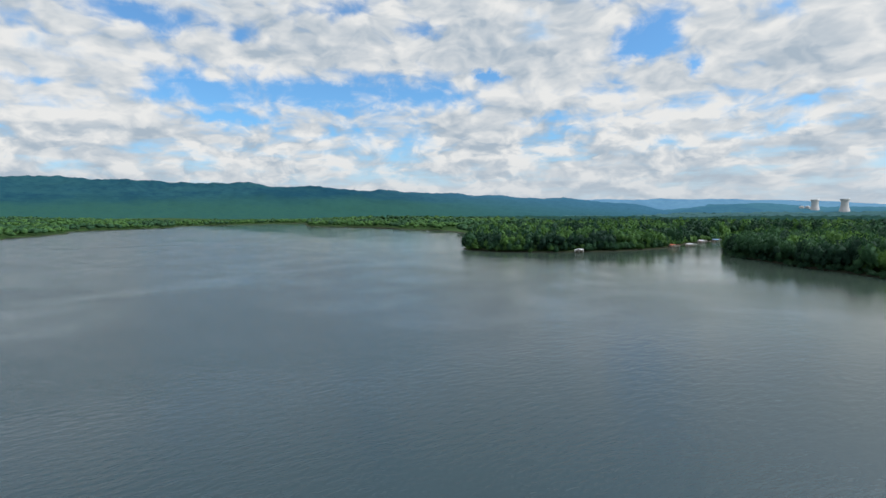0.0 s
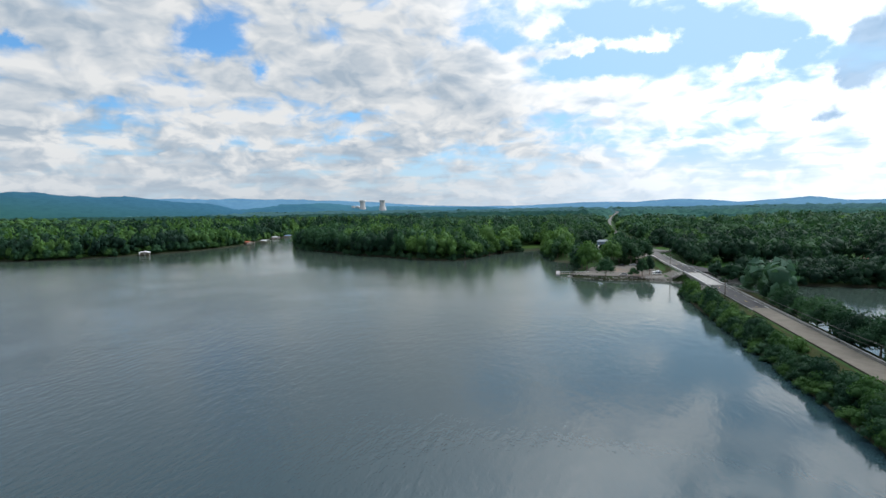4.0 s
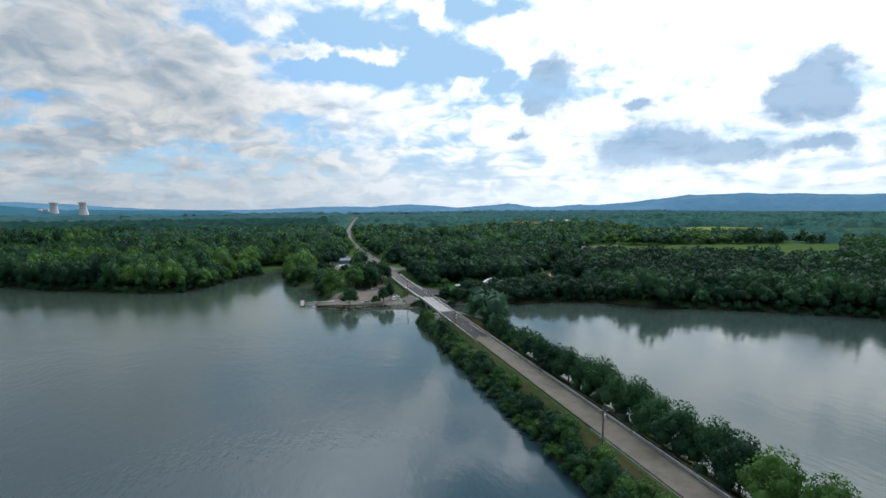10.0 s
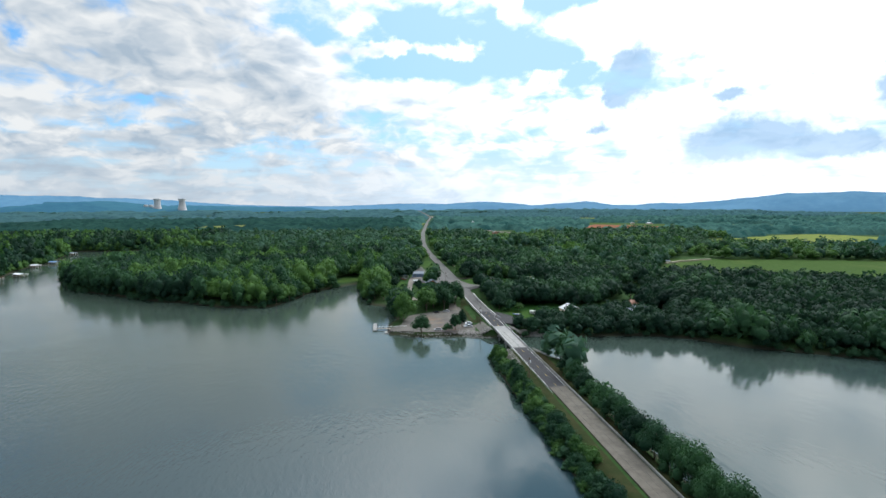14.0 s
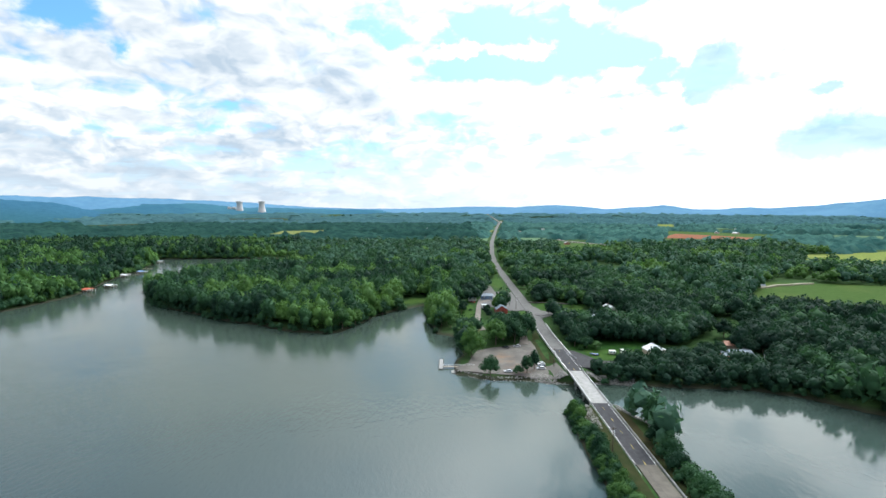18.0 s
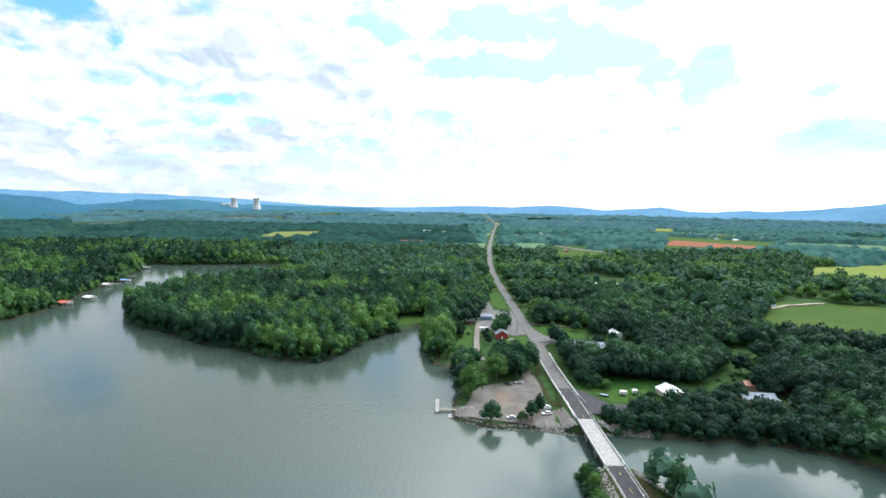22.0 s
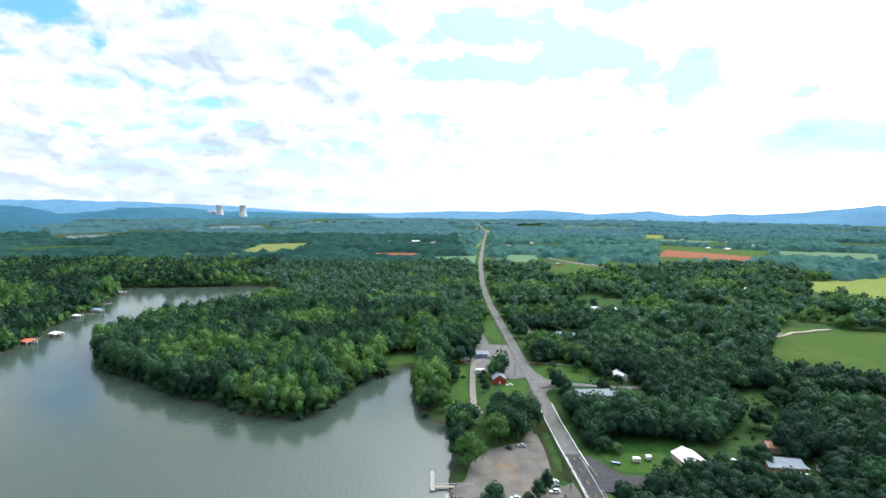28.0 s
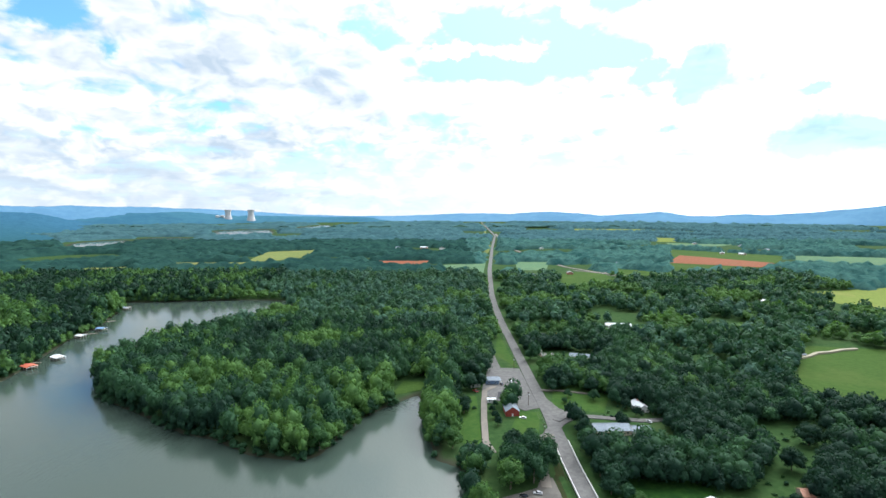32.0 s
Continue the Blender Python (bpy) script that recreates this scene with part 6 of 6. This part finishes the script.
def car(x, y, z, turn, paint, label, long=4.6, tall=1.5, pickup=False):
    ob = thing("pickup" if pickup else "car", pose(x, y, z, 0, 0, turn), label, "pickup truck" if pickup else "car", "parked vehicles")
    h = tall
    side = [(-long / 2, 0.35), (-long / 2, 0.85), (-long / 2 + 0.25, 0.95), (long / 2 - 0.15, 0.90), (long / 2, 0.7), (long / 2, 0.35)]
    bm = bmesh.new()
    rings = [[bm.verts.new((s * 0.88, y0, z0)) for y0, z0 in side] for s in (-1, 1)]
    n = len(side)
    bm.faces.new(list(reversed(rings[0]))), bm.faces.new(rings[1])
    for k in range(n):
        bm.faces.new((rings[0][k], rings[0][(k + 1) % n], rings[1][(k + 1) % n], rings[1][k]))
    bmesh.ops.recalc_face_normals(bm, faces=bm.faces)
    bmesh.ops.bevel(bm, geom=list(bm.edges), offset=0.07, segments=2, affect="EDGES", profile=0.5)
    part("body", bm, PAINTS[paint], ob)
    a, b = (-0.2, 1.2) if pickup else (-long * 0.38, long * 0.22)
    bm = bmesh.new()
    low, top = [(-0.82, a), (0.82, a), (0.82, b), (-0.82, b)], [(-0.66, a + 0.4), (0.66, a + 0.4), (0.66, b - 0.55), (-0.66, b - 0.55)]
    v = [bm.verts.new((p, q, 0.92)) for p, q in low] + [bm.verts.new((p, q, h - 0.06)) for p, q in top]
    for q in ((0, 1, 5, 4), (1, 2, 6, 5), (2, 3, 7, 6), (3, 0, 4, 7), (4, 5, 6, 7)):
        bm.faces.new([v[i] for i in q])
    part("cabin_glass", bm, GLASS, ob, "dark tinted car windows")
    part("roof_panel", boxed(-0.68, 0.68, a + 0.38, b - 0.53, h - 0.07, h, bevel=0.03), PAINTS[paint], ob)
    for sx in (-0.82, 0.82):
        for sy in (-long * 0.32, long * 0.31):
            w = shared("wheel", WHEEL, ob, Matrix.Translation((sx, sy, 0.33)))
            shared("rim", HUB, w)
        part("headlight", boxed(sx * 0.72 - 0.13, sx * 0.72 + 0.13, long / 2 - 0.05, long / 2 + 0.02, 0.6, 0.74), PAINT_WHITE, ob)
        part("tail_light", boxed(sx * 0.8 - 0.1, sx * 0.8 + 0.1, -long / 2 - 0.02, -long / 2 + 0.05, 0.66, 0.82), WOOD_RED, ob)
    if pickup:
        part("cargo_bed", boxed(-0.7, 0.7, -long / 2 + 0.15, -0.35, 0.86, 1.02), RUBBER, ob)
    return ob


car(-35, 51.2, 1.7, 90, "silver", "silver saloon car parked at the boat ramp")
car(-14.8, 65, 1.72, 96, "white", "white car parked on gravel by the ramp")
car(-15.2, 60.8, 1.72, 98, "black", "black car parked on gravel by the ramp")
car(-16.2, 56.6, 1.72, 96, "white", "white sport utility car parked by the ramp", 4.9, 1.75)
car(-31.2, 99.5, 1.72, 60, "black", "dark car under the lot's trees")
car(-23.8, 102.2, 1.72, 80, "silver", "silver car under the lot's trees")
car(-24.2, 259.5, 3.54, 10, "black", "dark car in front of the store")
car(-16.4, 264.5, 3.54, 30, "white", "white car on the store lot")
car(-46.1, 244, 3.5, 50, "red", "red pickup truck beside the drive", 5.3, 1.75, True)
car(-17.5, 193, at_ground(-17.5, 193), 80, "white", "white car on the lawn behind the barn")
car(107.6, 68.5, at_ground(107.6, 68.5), 20, "white", "white car beside the grey-roofed house")
car(116.5, 92.5, at_ground(116.5, 92.5), 60, "white", "white car beside the rusty shed")
car(65.5, 186, at_ground(65.5, 186), 10, "silver", "silver car beside the white house")
car(163, 446, at_ground(163, 446), 10, "white", "white pickup beside the workshop", 5.4, 1.8, True)


def camper(x, y, turn, label, long=6.0):
    ob = thing("camper_trailer", pose(x, y, at_ground(x, y), 0, 0, turn), label, "trailer", "camper trailers")
    part("body", boxed(-1.15, 1.15, -long / 2, long / 2, 0.55, 2.6, bevel=0.22), SIDING_WHITE, ob)
    part("stripe", boxed(-1.17, 1.17, -long / 2 + 0.3, long / 2 - 0.3, 1.0, 1.2), SIDING_TAN, ob)
    for k in (-0.25, 0.2):
        window(ob, Matrix.Translation((1.18, k * long, 1.7)) @ pose(0, 0, 0, 0, 0, 90), 1.0, 0.6)
        window(ob, Matrix.Translation((-1.18, k * long, 1.7)) @ pose(0, 0, 0, 0, 0, -90), 1.0, 0.6)
    for s in (-1.0, 1.0):
        shared("wheel", WHEEL, ob, Matrix.Translation((s, -0.3, 0.33)))
    part("tow_bar", rod((0, long / 2, 0.5), (0, long / 2 + 1.2, 0.45), 0.06, sides=6), WIRE, ob)
    return ob


camper(31, 82.5, 80, "white camper trailer on the grass", 3.8)
camper(38, 84.5, 95, "small white camper trailer on the grass", 2.8)
camper(80.2, 78.5, 25, "white covered trailer beside bushes", 6.5)


def skiff(x, y, turn, label):
    ob = thing("boat", pose(x, y, at_ground(x, y) + 0.35, 0, 0, turn), label, "boat")
    bm = bmesh.new()
    rings = []
    for s, w, k in ((-2.6, 0.95, 0.0), (-1.2, 1.05, 0.0), (0.6, 0.95, 0.05), (1.9, 0.55, 0.2), (2.6, 0.06, 0.4)):
        rings.append([bm.verts.new(p) for p in ((-w, s, 0.75 + k * 0.3), (-w * 0.75, s, 0.1 + k), (0, s, k), (w * 0.75, s, 0.1 + k), (w, s, 0.75 + k * 0.3), (w * 0.8, s, 0.6 + k * 0.3), (0, s, 0.35 + k), (-w * 0.8, s, 0.6 + k * 0.3))])
    for a, b in zip(rings[:-1], rings[1:]):
        for k in range(8):
            bm.faces.new((a[k], a[(k + 1) % 8], b[(k + 1) % 8], b[k]))
    bm.faces.new(rings[0]), bm.faces.new(list(reversed(rings[-1])))
    bmesh.ops.recalc_face_normals(bm, faces=bm.faces)
    part("hull", bm, PAINTS["blue"], ob)
    part("outboard_motor", boxed(-0.2, 0.2, -3.0, -2.55, 0.2, 1.2, bevel=0.06), PAINTS["black"], ob)
    for y0 in (-1.2, 0.3):
        part("bench", boxed(-0.8, 0.8, y0, y0 + 0.35, 0.5, 0.56), WOOD, ob)
    part("stand", boxed(-0.6, 0.6, -1.5, 1.2, -0.36, 0.12), POLE_WOOD, ob)
    return ob


skiff(19.7, 81, 70, "dark blue metal boat on blocks on the grass")

# ---- stones of the bank ----
def riprap(name, x0, x1, y0, y1, count, seed, label, reach=9.0):
    rr = np.random.default_rng(seed)
    p = np.column_stack([rr.uniform(x0, x1, count), rr.uniform(y0, y1, count)])
    s = shore(p)
    p = p[(s > -1.0) & (s < reach) & (np.abs(p[:, 0]) > 5.4)]
    z = ground(p)
    bp, bt = BALLS[1]
    vs, ts = [], []
    for k, (q, h) in enumerate(zip(p, z)):
        r = rr.uniform(0.22, 0.55)
        vs.append(bp * rr.uniform(0.7, 1.2, (12, 1)) * (r, r * rr.uniform(0.7, 1.3), r * 0.7) + (q[0], q[1], h + 0.1))
        ts.append(bt + 12 * k)
    return tagged(new(name, fill_mesh(name, np.concatenate(vs), np.concatenate(ts), STONE)), label, "stones", kind="stuff")


riprap("riprap", -24, 30, 34, 52, 3200, 21, "loose grey riprap stones below the bridge end")
riprap("riprap", -14, 28, -26, 6, 3000, 22, "loose grey riprap stones round the causeway end")
riprap("riprap", -68, -22, 38, 60, 900, 23, "small grey stones along the ramp shore", 2.5)

# ---- machine and tank in the far yard ----
digger = thing("excavator", pose(53, 404, at_ground(53, 404), 0, 0, 30), "orange-yellow excavator parked in a work yard", "excavator")
part("track", boxed(-1.6, -0.9, -2.2, 2.2, 0, 0.9, bevel=0.2), RUBBER, digger)
part("track", boxed(0.9, 1.6, -2.2, 2.2, 0, 0.9, bevel=0.2), RUBBER, digger)
part("cab", boxed(-1.5, 1.5, -2.0, 1.6, 1.0, 3.2, bevel=0.15), PAINT_YELLOW, digger)
part("boom", rod((0.5, 1.2, 2.2), (0.5, 5.0, 5.2), 0.32, 0.25, 6), PAINT_YELLOW, digger)
part("stick", rod((0.5, 5.0, 5.2), (0.5, 6.8, 1.6), 0.24, 0.2, 6), PAINT_YELLOW, digger)
part("bucket", boxed(0.0, 1.0, 6.2, 7.2, 0.6, 1.5, bevel=0.2), POLE_WOOD, digger)

# ---- lily pads and reed edges far up the lake ----
lr = np.random.default_rng(31)
pads = np.column_stack([lr.uniform(-1700, -1380, 900), lr.uniform(395, 470, 900)])
pads = pads[(shore(pads) < 2) & (shore(pads) > -45)]
verts, faces = [], []
for k, (x, y) in enumerate(pads):
    r, a = lr.uniform(3, 8), lr.uniform(0, 6)
    verts += [(x + r * math.cos(a + i) * lr.uniform(0.7, 1), y + r * math.sin(a + i) * 0.6, 0.06) for i in np.arange(6) * math.pi / 3]
    faces.append(tuple(range(6 * k, 6 * k + 6)))
tagged(mesh_object("lily_pads", verts, faces, PASTURE), "pale green water plants floating near the shore", "water plants", kind="stuff")
